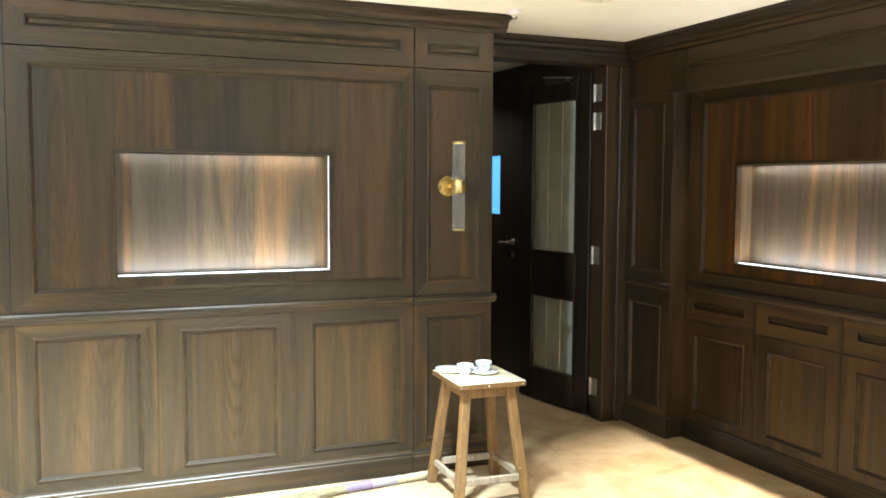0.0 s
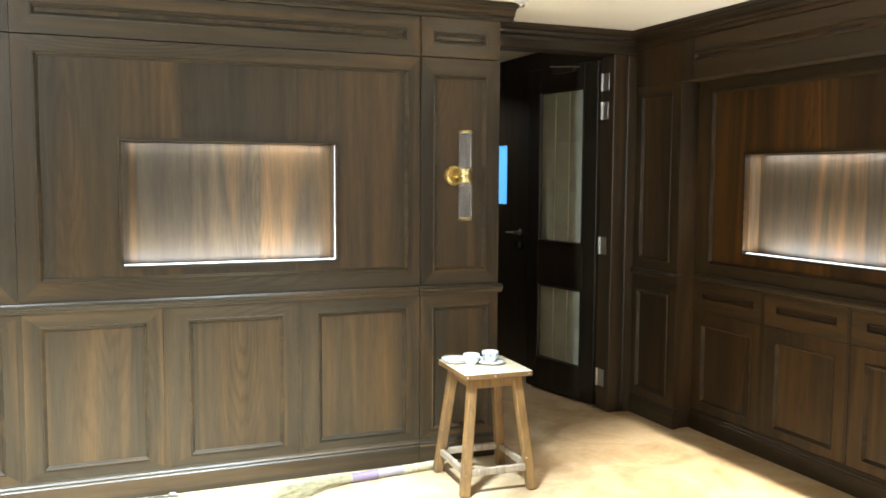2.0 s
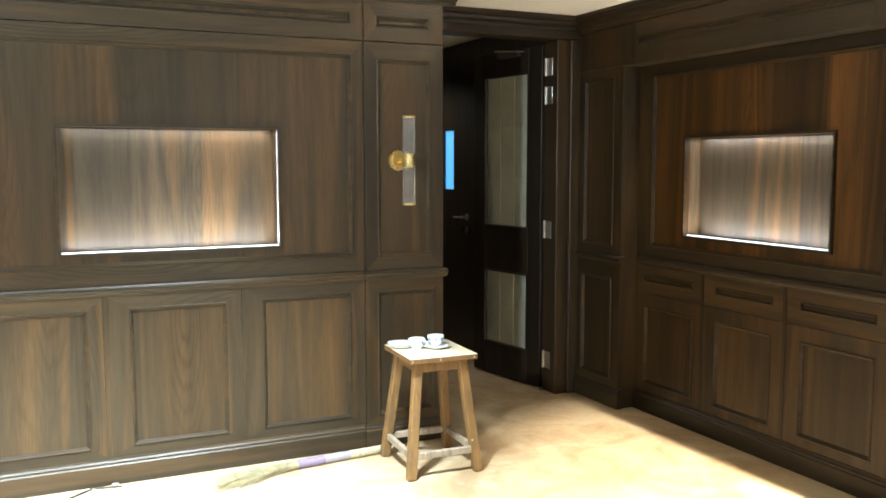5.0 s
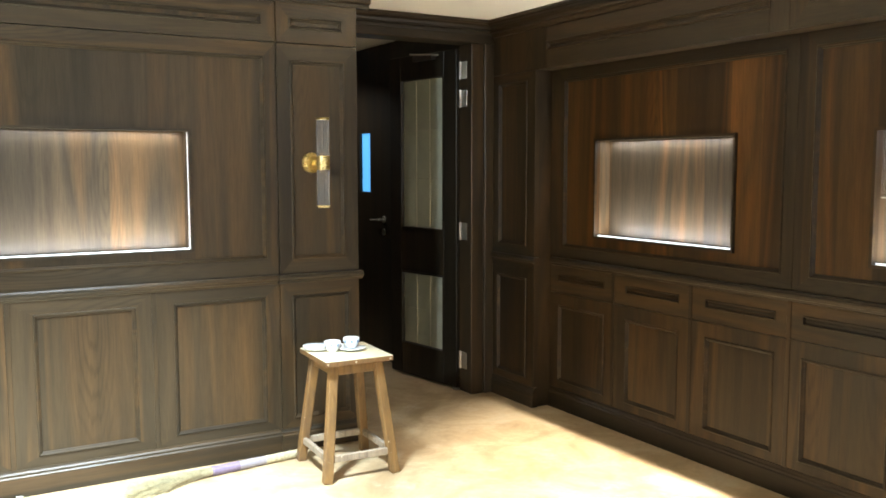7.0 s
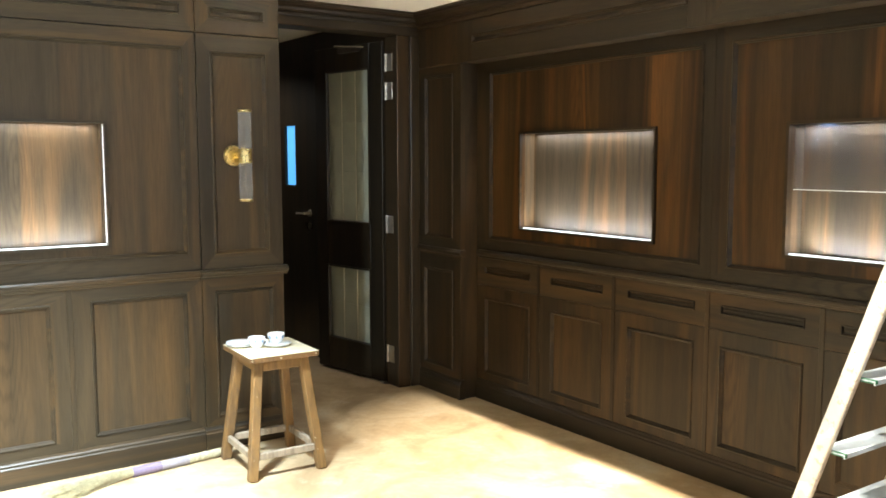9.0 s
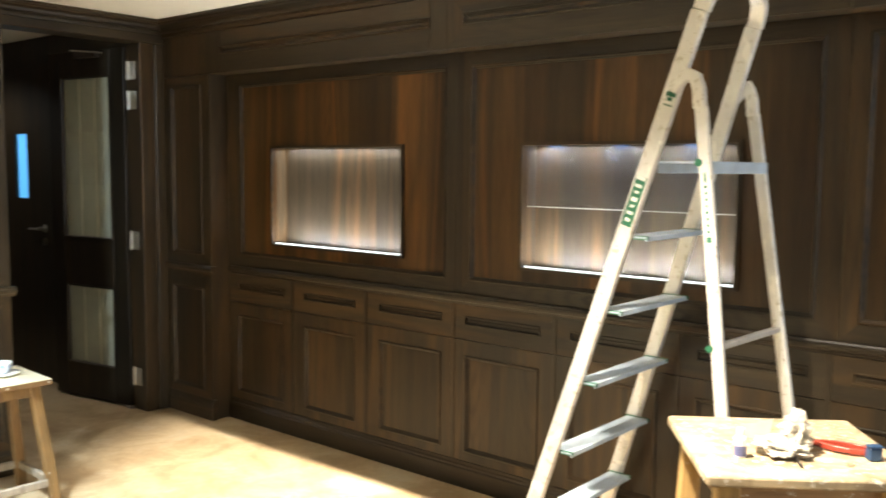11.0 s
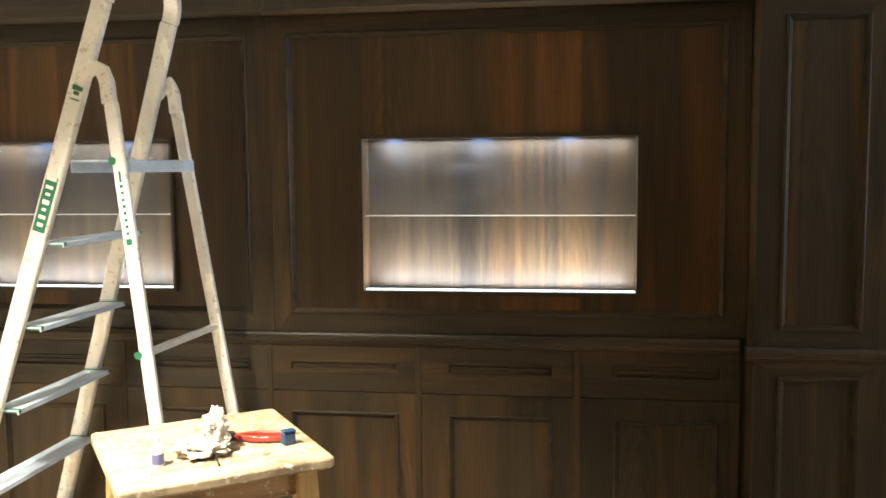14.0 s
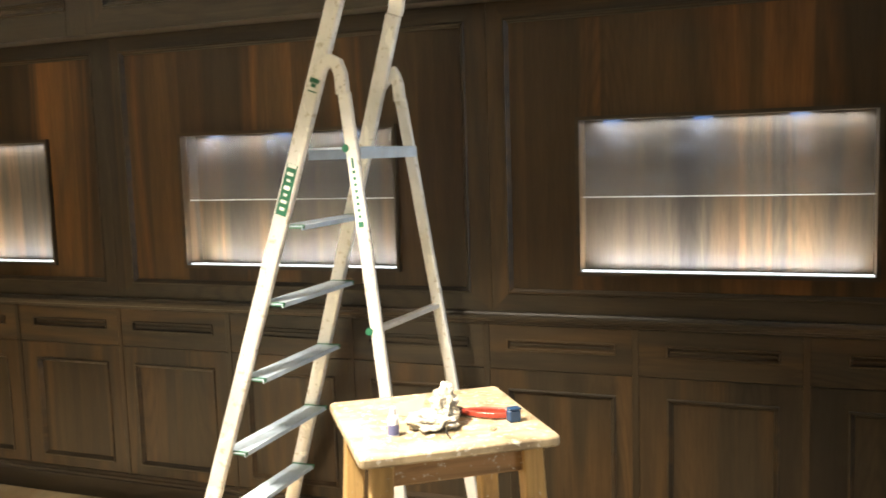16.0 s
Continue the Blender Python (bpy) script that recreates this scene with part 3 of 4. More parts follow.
for u0, u1, y in ((-4.74, -4.250, PIL), (-4.250, 0.668, 0.0), (0.668, 1.085, PIL)):
    part("dado_rail", run(u0, u1, dado_profile(y)), WOOD_TRIM, wall_east)
    part("baseboard", run(u0 - (0.015 if u0 > -4.3 and y == 0 else 0), u1 - (0 if y == 0 else 0.012), base_profile(y)), WOOD_TRIM, wall_east)
part("crown_moulding", run(-4.74, 3.5, crown_profile(PIL - 0.002, 2.216, 2.31, 0.085)), WOOD_TRIM, wall_east)

# the doorway in the corner and the dark passage behind it
bm = bmesh.new()
cuboid(bm, 1.968, 4.722, 2.18, 3.125, 4.86, FLOOR_TO_CEILING)
cuboid(bm, 1.968, 4.512, 0, 2.02, 4.86, 2.179)
wall_door = setting("wall_door", bm, WOOD_H)
part("door_casing", solid(2.957, 4.716, 0.0, 3.045, 4.86, 2.179, bevel=0.004), WOOD_V, wall_door)
part("door_casing", solid(3.0455, 4.702, 0.0, 3.113, 4.86, 2.179, bevel=0.006), WOOD_V, wall_door)
part("architrave", solid(1.97, 4.706, 2.1805, 3.113, 4.7215, 2.232, bevel=0.004), WOOD_H, wall_door)
cr = link("crown_moulding", run(1.968, 3.113, crown_profile(0, 2.232, 2.31, 0.085)), WOOD_TRIM, wall_door)
cr.location = (0, 4.722, 0)
bm = bmesh.new()
cuboid(bm, 2.957, 4.861, 0, 3.2, 8.2, FLOOR_TO_CEILING)
cuboid(bm, 1.6, 8.0, 0, 2.956, 8.2, FLOOR_TO_CEILING)
cuboid(bm, 1.6, 4.861, 0, 1.75, 7.999, FLOOR_TO_CEILING)
cuboid(bm, 1.751, 4.511, 0, 1.966, 4.86, FLOOR_TO_CEILING)
setting("wall_passage", bm, DOOR_AND_SHADE_WOOD)

# plain walls that close the room behind the camera, with one window
setting("wall_west", solid(WEST - 0.2, SOUTH, 0, WEST, 4.25, FLOOR_TO_CEILING, bevel=0), WOOD_V)
wall_south = setting("wall_south", frame_ring((WEST, 3.234, 0, FLOOR_TO_CEILING), WINDOW, SOUTH - 0.2, SOUTH), WOOD_V)
w0, w1, w2, w3 = WINDOW
window_south = setting("window_1", frame_ring(WINDOW, (w0 + 0.06, w1 - 0.06, w2 + 0.06, w3 - 0.06), SOUTH - 0.18, SOUTH - 0.12), DOOR_AND_SHADE_WOOD)
part("pane", solid(w0 + 0.06, SOUTH - 0.16, w2 + 0.06, w1 - 0.06, SOUTH - 0.154, w3 - 0.06, bevel=0), DUSK, window_south, "bluish daylit window pane")

# ---- display niches ----
def niche(base, rect, depth, watts, pane_to=None):
    """watts: bottom, top and each side of the lit frame."""
    u0, u1, v0, v1 = rect
    um, vm = (u0 + u1) / 2, (v0 + v1) / 2
    root = thing("display_niche", "lit wall niche lined with brown veneer and LED strips", "wall niche", base, "display niches")
    part("back_panel", solid(u0 - 0.012, depth, v0 - 0.012, u1 + 0.012, depth + 0.012, v1 + 0.012, bevel=0), LIT_NICHE_WOOD, root)
    # left board has LED light painted in by the paler veneer; right keeps wall tone
    part("side_board", solid(u0 - 0.014, 0.0301, v0 - 0.001, u0, depth - 0.0005, v1 + 0.001, bevel=0), LIT_NICHE_WOOD, root)
    part("side_board", solid(u1, 0.0301, v0 - 0.001, u1 + 0.014, depth - 0.0005, v1 + 0.001, bevel=0), WOOD_V, root)
    # shade under the niche top is put into this board's near-black colour
    part("top_board", solid(u0 - 0.014, 0.0301, v1 + 0.0015, u1 + 0.014, depth - 0.0005, v1 + 0.014, bevel=0), DOOR_AND_SHADE_WOOD, root)
    part("bottom_board", solid(u0 - 0.014, 0.0301, v0 - 0.014, u1 + 0.014, depth - 0.0005, v0 - 0.0015, bevel=0), WOOD_H, root)
    part("niche_frame", frame_ring((u0 - 0.013, u1 + 0.013, v0 - 0.013, v1 + 0.013), (u0, u1, v0, v1), -0.006, 0.0098), WOOD_TRIM, root, "thin dark wooden frame")
    part("led_strip", solid(u0 + 0.003, 0.018, v0 - 0.001, u1 - 0.003, 0.028, v0 + 0.0045, bevel=0), LED, root, "glowing cool white LED strip")
    if base is NORTH:
        part("led_strip", solid(u1 - 0.001, 0.018, v0 + 0.006, u1 + 0.001, 0.028, v1 - 0.004, bevel=0), LED_SIDE, root, "glowing cool white LED strip")
    wide, high = (u1 - u0) * 0.94, (v1 - v0) * 0.9
    for power, length, at, to in [lamp for lamp in ((watts[0], wide, (um, v0 + 0.010), (um, v1)), (watts[1], wide, (um, v1 - 0.006), (um, v0)),
                                  (watts[2], high, (u0 + 0.003, vm), (u0 + 0.06, vm)), (watts[2], high, (u1 - 0.003, vm), (u1 - 0.06, vm))) if lamp[0] > 0]:
        data = bpy.data.lights.new("niche_lamp", "AREA")
        level = length == wide
        data.shape, data.size, data.size_y = "RECTANGLE", length if level else 0.004, 0.012 if level else length
        data.energy, data.color = power, (0.98, 0.98, 0.97)
        new("niche_lamp", data).matrix_world = look(base @ Vector((at[0], 0.014 if at[1] < v1 - 0.01 else 0.072, at[1])), base @ Vector((to[0], depth, to[1])))
    if pane_to:
        p = part("glass_pane", solid(u0 + 0.002, 0.036, pane_to, u1 - 0.002, 0.040, v1, bevel=0), DUSTY, root, "half-lowered dusty glass pane")
        p.visible_shadow = False
        part("glass_edge", solid(u0 + 0.002, 0.035, pane_to - 0.0032, u1 - 0.002, 0.041, pane_to - 0.0005, bevel=0), EDGE, p)
        for k in (0.10, 0.43, 0.76):
            data = bpy.data.lights.new("blue_led", "AREA")
            data.size, data.energy, data.color = 0.06, 0.24, (0.16, 0.38, 1.0)
            at = Vector((u0 + k * (u1 - u0), 0.080, v1 - 0.004))
            new("blue_led", data).matrix_world = look(base @ at, base @ (at + Vector((0, 0.04, -0.10))))
    return root


niche(NORTH, N_NICHE, 0.10, (7.4, 1.6, 0))
for bay, watts, lowered in zip(BAYS, ((6.2, 2.0, 0), (9.6, 1.8, 0), (9.6, 1.8, 0)), (None, 1.312, 1.306)):
    niche(EAST, bay[3], 0.10, watts, lowered)

# ---- base cabinets along the east wall ----
def base_cabinet(u0, u1, a, b):
    root = thing("base_cabinet", "dark veneered base cabinet with slotted drawer over panelled door", "cabinet", EAST, "base cabinets of the east wall")
    part("carcass", solid(u0 + 0.001, 0.021, 0.121, u1 - 0.001, 0.0305, 0.854, bevel=0), DARK_GAP, root)
    dr = part("drawer_front", frame_ring((u0 + 0.002, u1 - 0.002, 0.692, 0.852), (a, b, 0.764, 0.796), 0.0, 0.0205), WOOD_H, root)
    part("slot_panel", solid(a + 0.002, 0.0085, 0.766, b - 0.002, 0.0204, 0.794, bevel=0), WOOD_H, dr)
    part("slot_bar", solid(a + 0.006, 0.004, 0.7765, b - 0.006, 0.0083, 0.7850, bevel=0.001), WOOD_H, dr)
    part("slot_moulding", moulding_ring((a, b, 0.764, 0.796), [(-0.006, 0.002), (-0.004, -0.004), (0.001, -0.004), (0.003, 0.003), (0.004, 0.0085)]), WOOD_TRIM, dr)
    d = part("cabinet_door", frame_ring((u0 + 0.002, u1 - 0.002, 0.123, 0.689), (a, b, 0.170, 0.616), 0.0, 0.0205), WOOD_V, root)
    part("panel_moulding", moulding_ring((a, b, 0.170, 0.616), RING), WOOD_TRIM, d)
    part("door_panel", solid(a + 0.012, 0.010, 0.182, b - 0.012, 0.0204, 0.604, bevel=0), WOOD_V, d)


CABS = [(-4.274, -3.717, -4.195, -3.792), (-3.717, -3.155, -3.615, -3.236), (-3.155, -2.585, -3.057, -2.661),
        (-2.585, -2.035, -2.513, -2.115), (-2.035, -1.480, -1.955, -1.560), (-1.480, -0.930, -1.400, -1.005),
        (-0.930, -0.398, -0.850, -0.470), (-0.398, 0.145, -0.290, 0.062), (0.145, 0.676, 0.272, 0.608)]
for c in CABS:
    base_cabinet(*c)

for c in CABS[:-1]:
    part("cover_strip", solid(c[1] - 0.011, -0.0035, 0.121, c[1] + 0.011, -0.0002, 0.8545, bevel=0.001), WOOD_V, wall_east)

# ---- doors ----
DOOR = pose(2.940, 4.868, 0, 0, 0, 99.3)
door_open = tagged(thing("door_1", "near-black stained door standing open with frosted glass lights", "door", DOOR), kind="structure")
for s0, s1, z0, z1 in ((0.0, 0.125, 0.012, 2.16), (0.58, 0.70, 0.012, 2.16)):
    part("stile", solid(s0, -0.042, z0, s1, 0, z1, bevel=0.003), DOOR_AND_SHADE_WOOD, door_open)
for z0, z1 in ((0.012, 0.222), (0.725, 1.017), (2.009, 2.16)):
    part("rail", solid(0.1255, -0.042, z0, 0.5795, -0.001, z1, bevel=0.002), DOOR_AND_SHADE_WOOD, door_open)
for z0, z1, cuts in ((1.017, 2.009, 3), (0.222, 0.725, 2)):
    part("glazing_bead", moulding_ring((0.1255, 0.5795, z0, z1), [(0.0, -0.004), (0.0, 0.005), (0.008, 0.006), (0.013, -0.008), (0.013, -0.016)]), DOOR_AND_SHADE_WOOD, door_open)
    w, h = 0.428 / 3, (z1 - z0 - 0.026) / cuts
    for i in range(3):
        for j in range(cuts):
            x, z = 0.1385 + i * w, z0 + 0.013 + j * h
            part("pane", solid(x + 0.0012, -0.024, z + 0.0003, x + w - 0.0012, -0.014, z + h - 0.0003, bevel=0), FROST, door_open)
    for i in (1, 2):
        x = 0.1385 + i * w
        part("brass_strip", solid(x - 0.0025, -0.0245, z0 + 0.015, x + 0.0025, -0.0115, z1 - 0.015, bevel=0.001), PALE_STRIP, door_open, "thin pale metal glazing strip")
for z0, z1 in ((1.972, 2.075), (1.799, 1.903), (0.973, 1.080), (0.150, 0.256)):
    h = part("hinge", solid(2.9525, 4.768, z0, 2.9565, 4.832, z1, bevel=0.001), STEEL, None)
    bm = bmesh.new()
    rod(bm, (2.948, 4.838, z0 - 0.002), (2.948, 4.838, z1 + 0.002), 0.007, sides=10)
    part("hinge_pin", bm, STEEL, h)
    tagged(h, "brushed steel butt hinge screwed to the door jamb", "hinge", "door hinges")
closer = thing("door_closer", "grey metal door closer arm at the door head", "door closer")
bm = bmesh.new()
bar(bm, (2.895, 5.02, 2.135), (2.790, 5.20, 2.15), 0.022, 0.008)
part("arm", bm, STEEL, closer)
bm = bmesh.new()
bar(bm, (2.885, 5.06, 2.13), (2.862, 5.27, 2.13), 0.04, 0.035)
part("closer_body", bm, IRON, closer)

bm = solid(2.925, 4.850, 0.0005, 2.960, 4.900, 0.014, bevel=0.002)
tagged(link("floor_pivot", bm, STEEL), "small steel door pivot plate on the floor", "door pivot")
bm = frame_ring((5.70, 6.58, 0.01, 2.12), (6.088, 6.262, 1.242, 1.678), 0, 0.030)
for v in bm.verts:
    v.co = (2.9255 + v.co.y, v.co.x, v.co.z)
door_far = setting("door_2", bm, DOOR_AND_SHADE_WOOD)
tagged(door_far, "closed dark brown passage door with a narrow blue-lit light", "door")
part("vision_pane", solid(2.944, 6.088, 1.242, 2.952, 6.262, 1.678, bevel=0), BLUE_SKY, door_far, "narrow glass light glowing blue")
bm = bmesh.new()
rod(bm, (2.927, 5.86, 1.045), (2.875, 5.86, 1.045), 0.011)
bar(bm, (2.880, 5.85, 1.045), (2.880, 5.99, 1.040), 0.02, 0.012)
rod(bm, (2.927, 5.86, 1.045), (2.918, 5.86, 1.045), 0.026)
part("lever_handle", bm, STEEL, door_far)
bm = bmesh.new()
rod(bm, (2.927, 5.86, 0.955), (2.916, 5.86, 0.955), 0.024)
part("keyhole_plate", bm, STEEL, door_far)

# ---- wall sconce ----
sconce = thing("wall_sconce", "brass wall sconce with two ribbed glass tubes", "wall lamp", pose(1.737, 4.238, 1.452))
bm = bmesh.new()
rod(bm, (-0.020, 0.0, 0), (-0.020, -0.014, 0), 0.052, 0.049, 36)
rod(bm, (-0.020, -0.0145, 0), (-0.020, -0.020, 0), 0.040, 0.036, 36)
part("back_plate", bm, BRASS, sconce)
bm = bmesh.new()
rod(bm, (-0.018, -0.019, 0), (0, -0.07, 0), 0.012)
part("arm", bm, BRASS, sconce)
bm = bmesh.new()
lathe(bm, [(0.030, -0.034), (0.032, -0.032), (0.032, 0.032), (0.030, 0.034)], (0, -0.098, 0), 32)
part("collar", bm, BRASS, sconce, smooth=False)
for s in (1, -1):
    bm = bmesh.new()
    k = 44
    rings = []
    for z in (0.0345, 0.208):
        rings.append([bm.verts.new(((0.0262 + 0.0048 * (i % 2)) * math.cos(2 * math.pi * i / k), -0.098 + (0.0262 + 0.0048 * (i % 2)) * math.sin(2 * math.pi * i / k), s * z)) for i in range(k)])
    for i in range(k):
        bm.faces.new((rings[0][i], rings[0][(i + 1) % k], rings[1][(i + 1) % k], rings[1][i]))
    tube = part("glass_tube", bm, RIBBED, sconce, "ribbed clear glass tube")
    tube.visible_shadow = False
    bm = bmesh.new()
    lathe(bm, [(0.029, s * 0.208), (0.032, s * 0.209), (0.032, s * 0.217), (0.026, s * 0.220)], (0, -0.098, 0), 28)
    part("end_cap", bm, BRASS, sconce)

# ---- ceiling fittings ----
detector = thing("smoke_detector", "white ceiling detector with a chrome nozzle", "detector", pose(1.985, 4.045, FLOOR_TO_CEILING))
bm = bmesh.new()
lathe(bm, [(0.036, 0.0), (0.036, -0.012), (0.030, -0.020), (0.02, -0.022)], (0, 0, 0))
part("housing", bm, BOTTLE_WHITE, detector)
bm = bmesh.new()
lathe(bm, [(0.020, -0.0225), (0.020, -0.034), (0.012, -0.042)], (0, 0, 0))
part("nozzle", bm, CHROME, detector)
# trim rings for all lamps, the added wash and fill lamps too
for x, y, z in [(d[0], d[1], TRAY) for d in DOWNLIGHTS] + [(PASSAGE_LIGHT[0], PASSAGE_LIGHT[1], FLOOR_TO_CEILING)]:
    dl = thing("downlight", "unseen recessed round white ceiling downlight", "downlight", pose(x, y, z), "ceiling downlights")
    bm = bmesh.new()
    lathe(bm, [(0.042, 0.0), (0.042, -0.004), (0.034, -0.006), (0.032, -0.002)], (0, 0, 0))
    part("trim_ring", bm, BOTTLE_WHITE, dl)

# ---- four-legged stool and small work table ----
def rounded_board(hx, hy, z0, z1, r, ease):
    """A board with rounded corners and eased edges."""
    bm = bmesh.new()
    rings = []
    for z, inset in ((z0, ease), (z0 + ease, 0), (z1 - ease, 0), (z1 - ease * 0.3, ease * 0.3), (z1, ease)):
        ring = []
        for cx, cy, a0 in ((1, 1, 0), (-1, 1, 90), (-1, -1, 180), (1, -1, 270)):
            for k in range(5):
                a = radians(a0 + 22.5 * k)
                ring.append(bm.verts.new((cx * (hx - r) + (r - inset) * math.cos(a), cy * (hy - r) + (r - inset) * math.sin(a), z)))
        rings.append(ring)
    n = len(rings[0])
    for p, q in zip(rings, rings[1:]):
        for k in range(n):
            bm.faces.new((p[k], p[(k + 1) % n], q[(k + 1) % n], q[k]))
    bm.faces.new(rings[0][::-1])
    bm.faces.new(rings[-1])
    return bm


def four_legged(name, label, category, m, top, thick, foot, head, legs, height, seat_mat, leg_mat, rail_mat, apron, stretcher, edge_bevel):
    root = thing(name, label, category, m)
    hx, hy = top
    bm = rounded_board(hx, hy, height - thick, height, edge_bevel * 1.2, edge_bevel * 0.5)
    part("top_board", bm, seat_mat, root)
    t = height - thick - 0.0005
    for sx in (1, -1):
        for sy in (1, -1):
            bm = bmesh.new()
            bar(bm, (sx * foot[0], sy * foot[1], 0.0005), (sx * head[0], sy * head[1], t), legs, legs, (1, 0, 0), 0.004)
            for v in bm.verts:
                if v.co.z < 0.06:
                    v.co.z = max(v.co.z, 0.0)
                if v.co.z > t - 0.03:
                    v.co.z = min(v.co.z, t)
            part("leg", bm, leg_mat, root)

    def at(z, k):
        f = z / t
        return foot[k] + (head[k] - foot[k]) * f

    for (z, h, w, mat, nm) in ((t - apron / 2 - 0.002, apron, 0.022, APRON_WOOD if name == "work_table" else leg_mat, "apron"), (stretcher, 0.032, 0.022, rail_mat, "stretcher")):
        x, y = at(z, 0), at(z, 1)
        for s in (1, -1):
            part(nm, solid(-x + legs * 0.45, s * y - w / 2, z - h / 2, x - legs * 0.45, s * y + w / 2, z + h / 2, bevel=0.003), mat, root)
            part(nm, solid(s * x - w / 2, -y + legs * 0.45, z - h / 2, s * x + w / 2, y - legs * 0.45, z + h / 2, bevel=0.003), mat, root)
    return root


stool = four_legged("stool", "worn wooden stool with a pale square top and splayed legs", "stool", pose(1.735, 3.893, 0, 0, 0, -2.5), (0.166, 0.183), 0.022, (0.167, 0.184), (0.108, 0.122), 0.042, 0.557,
            STOOL_TOP, STOOL_WOOD, STOOL_DARK, 0.05, 0.105, 0.003)
part("laminate_sheet", solid(-0.165, -0.182, 0.5572, 0.165, 0.182, 0.5592, bevel=0.0005), SEAT_TOP, stool, "pale laminate sheet")
for x, y in ((0.150, -0.1836), (-0.155, -0.1836), (-0.02, -0.1836)):
    bm = bmesh.new()
    rod(bm, (x, y + 0.003, 0.546), (x, y - 0.002, 0.546), 0.0055, 0.004, 12)
    part("bolt_head", bm, STEEL, stool, "small pale bolt head")
four_legged("work_table", "paint-spattered pale wooden stool table holding tools", "table", pose(2.220, 0.732, 0, 0, 0, 35.9), (0.236, 0.234), 0.025, (0.217, 0.213), (0.178, 0.176), 0.050, 0.82,
            TABLE_TOP, TABLE_WOOD, TABLE_WOOD, 0.06, 0.16, 0.011)

# ---- step ladder ----
XL, XR = 2.57, 3.0


def rail_x(x, z):
    """The stringers spread towards the floor."""
    return XL - 0.02 * (1 - z / 1.93) if x == XL else 2.975 + 0.11 * (1.93 - z)


def front_y(z):
    return 1.188 + 0.334 * (1.767 - z)


ladder = thing("step_ladder", "paint-spattered aluminium step ladder standing open", "ladder", pose(0, 0, 0), "")
for x in (XL, XR):
    spread = -1 if x == XL else 1
    bm = bmesh.new()
    bar(bm, (rail_x(x, 0.03), front_y(0.03) + 0.004, 0.03), (rail_x(x, 1.93), front_y(1.93) + 0.004, 1.93), 0.024, 0.052, (1, 0, 0), 0.004)
    part("front_rail", bm, ALU, ladder)
    bm = bmesh.new()
    bar(bm, (rail_x(x, 0), front_y(0.0) + 0.009, 0.0), (rail_x(x, 0.05), front_y(0.05) + 0.006, 0.055), 0.032, 0.060, (1, 0, 0), 0.004)
    part("rubber_foot", bm, BLACK, ladder)
    yt, yb = (1.128, 0.945) if x == XL else (1.150, 0.880)
    bm = bmesh.new()
    bar(bm, (x + spread * 0.014, yb, 0.03), (x + spread * 0.014, yt - 0.010, 1.655), 0.020, 0.038, (1, 0, 0), 0.004)
    part("rear_leg", bm, ALU, ladder)
    bm = bmesh.new()
    bar(bm, (x + spread * 0.014, yb + 0.002, 0.0), (x + spread * 0.014, yb, 0.05), 0.028, 0.052, (1, 0, 0), 0.004)
    part("rubber_foot", bm, BLACK, ladder)
    # curved bracket that joins the rear leg to the front rail
    bm = bmesh.new()
    pts = [(front_y(1.705), 1.705), (1.180, 1.738), (1.158, 1.748), (yt + 0.010, 1.738), (yt - 0.002, 1.705), (yt - 0.006, 1.650)]
    bx = x + spread * 0.016
    sweep(bm, [(bx, a, b) for a, b in pts], 0.026, 0.036, (1, 0, 0))
    br = part("hinge_bracket", bm, ALU, ladder)
    for y, z in ((front_y(1.705), 1.705), (yt - 0.005, 1.668)):
        bm = bmesh.new()
        rod(bm, (bx - 0.0145, y, z), (bx + 0.0145, y, z), 0.005, sides=10)
        part("rivet", bm, STEEL, br)
# top loop
bm = bmesh.new()
z0, yl = 1.93, front_y(1.93)
loop = []
for k in range(9):
    a = math.pi / 2 * k / 8
    loop.append((XL + 0.085 * (1 - math.cos(a)), yl - 0.03 * math.sin(a), z0 + 0.085 * math.sin(a)))
right = [(XL + rail_x(XR, 1.93) - p[0], p[1], p[2]) for p in reversed(loop)]
loop = loop + right
sweep(bm, loop, 0.051, 0.022, (0, 1, 0.33))
part("top_loop", bm, ALU, ladder)
for i, z in enumerate((1.267, 1.026, 0.783, 0.537, 0.291)):
    y = front_y(z)
    xl, xr = rail_x(XL, z), rail_x(XR, z)
    bm = run(xl + 0.013, xr - 0.013, [(y - 0.066, z), (y + 0.020, z), (y + 0.022, z - 0.003), (y + 0.022, z - 0.013), (y + 0.018, z - 0.013), (y + 0.018, z - 0.005),
                                       (y - 0.062, z - 0.005), (y - 0.062, z - 0.014), (y - 0.066, z - 0.014)])
    st = part("step", bm, ALU_STEP, ladder)
    for x, s in ((xl + 0.014, 1), (xr - 0.014, -1)):
        part("step_end", solid(min(x, x + s * 0.010), y - 0.069, z - 0.010, max(x, x + s * 0.010), y + 0.024, z + 0.002, bevel=0.001), GREEN, st, "green plastic step end")
bm = bmesh.new()
cuboid(bm, XL + 0.013, 1.085, 1.492, XR + 0.008, 1.262, 1.498, 0.001)
cuboid(bm, XL + 0.013, 1.258, 1.462, XR + 0.008, 1.262, 1.4918, 0.001)
cuboid(bm, XL + 0.013, 1.085, 1.462, XR + 0.008, 1.089, 1.4918, 0.001)
part("platform", bm, ALU_STEP, ladder)
bm = bmesh.new()
bar(bm, (XL - 0.002, 1.056, 0.957), (XR + 0.002, 1.030, 0.957), 0.018, 0.024, (0, 0, 1), 0.003)
part("rear_brace", bm, ALU, ladder)
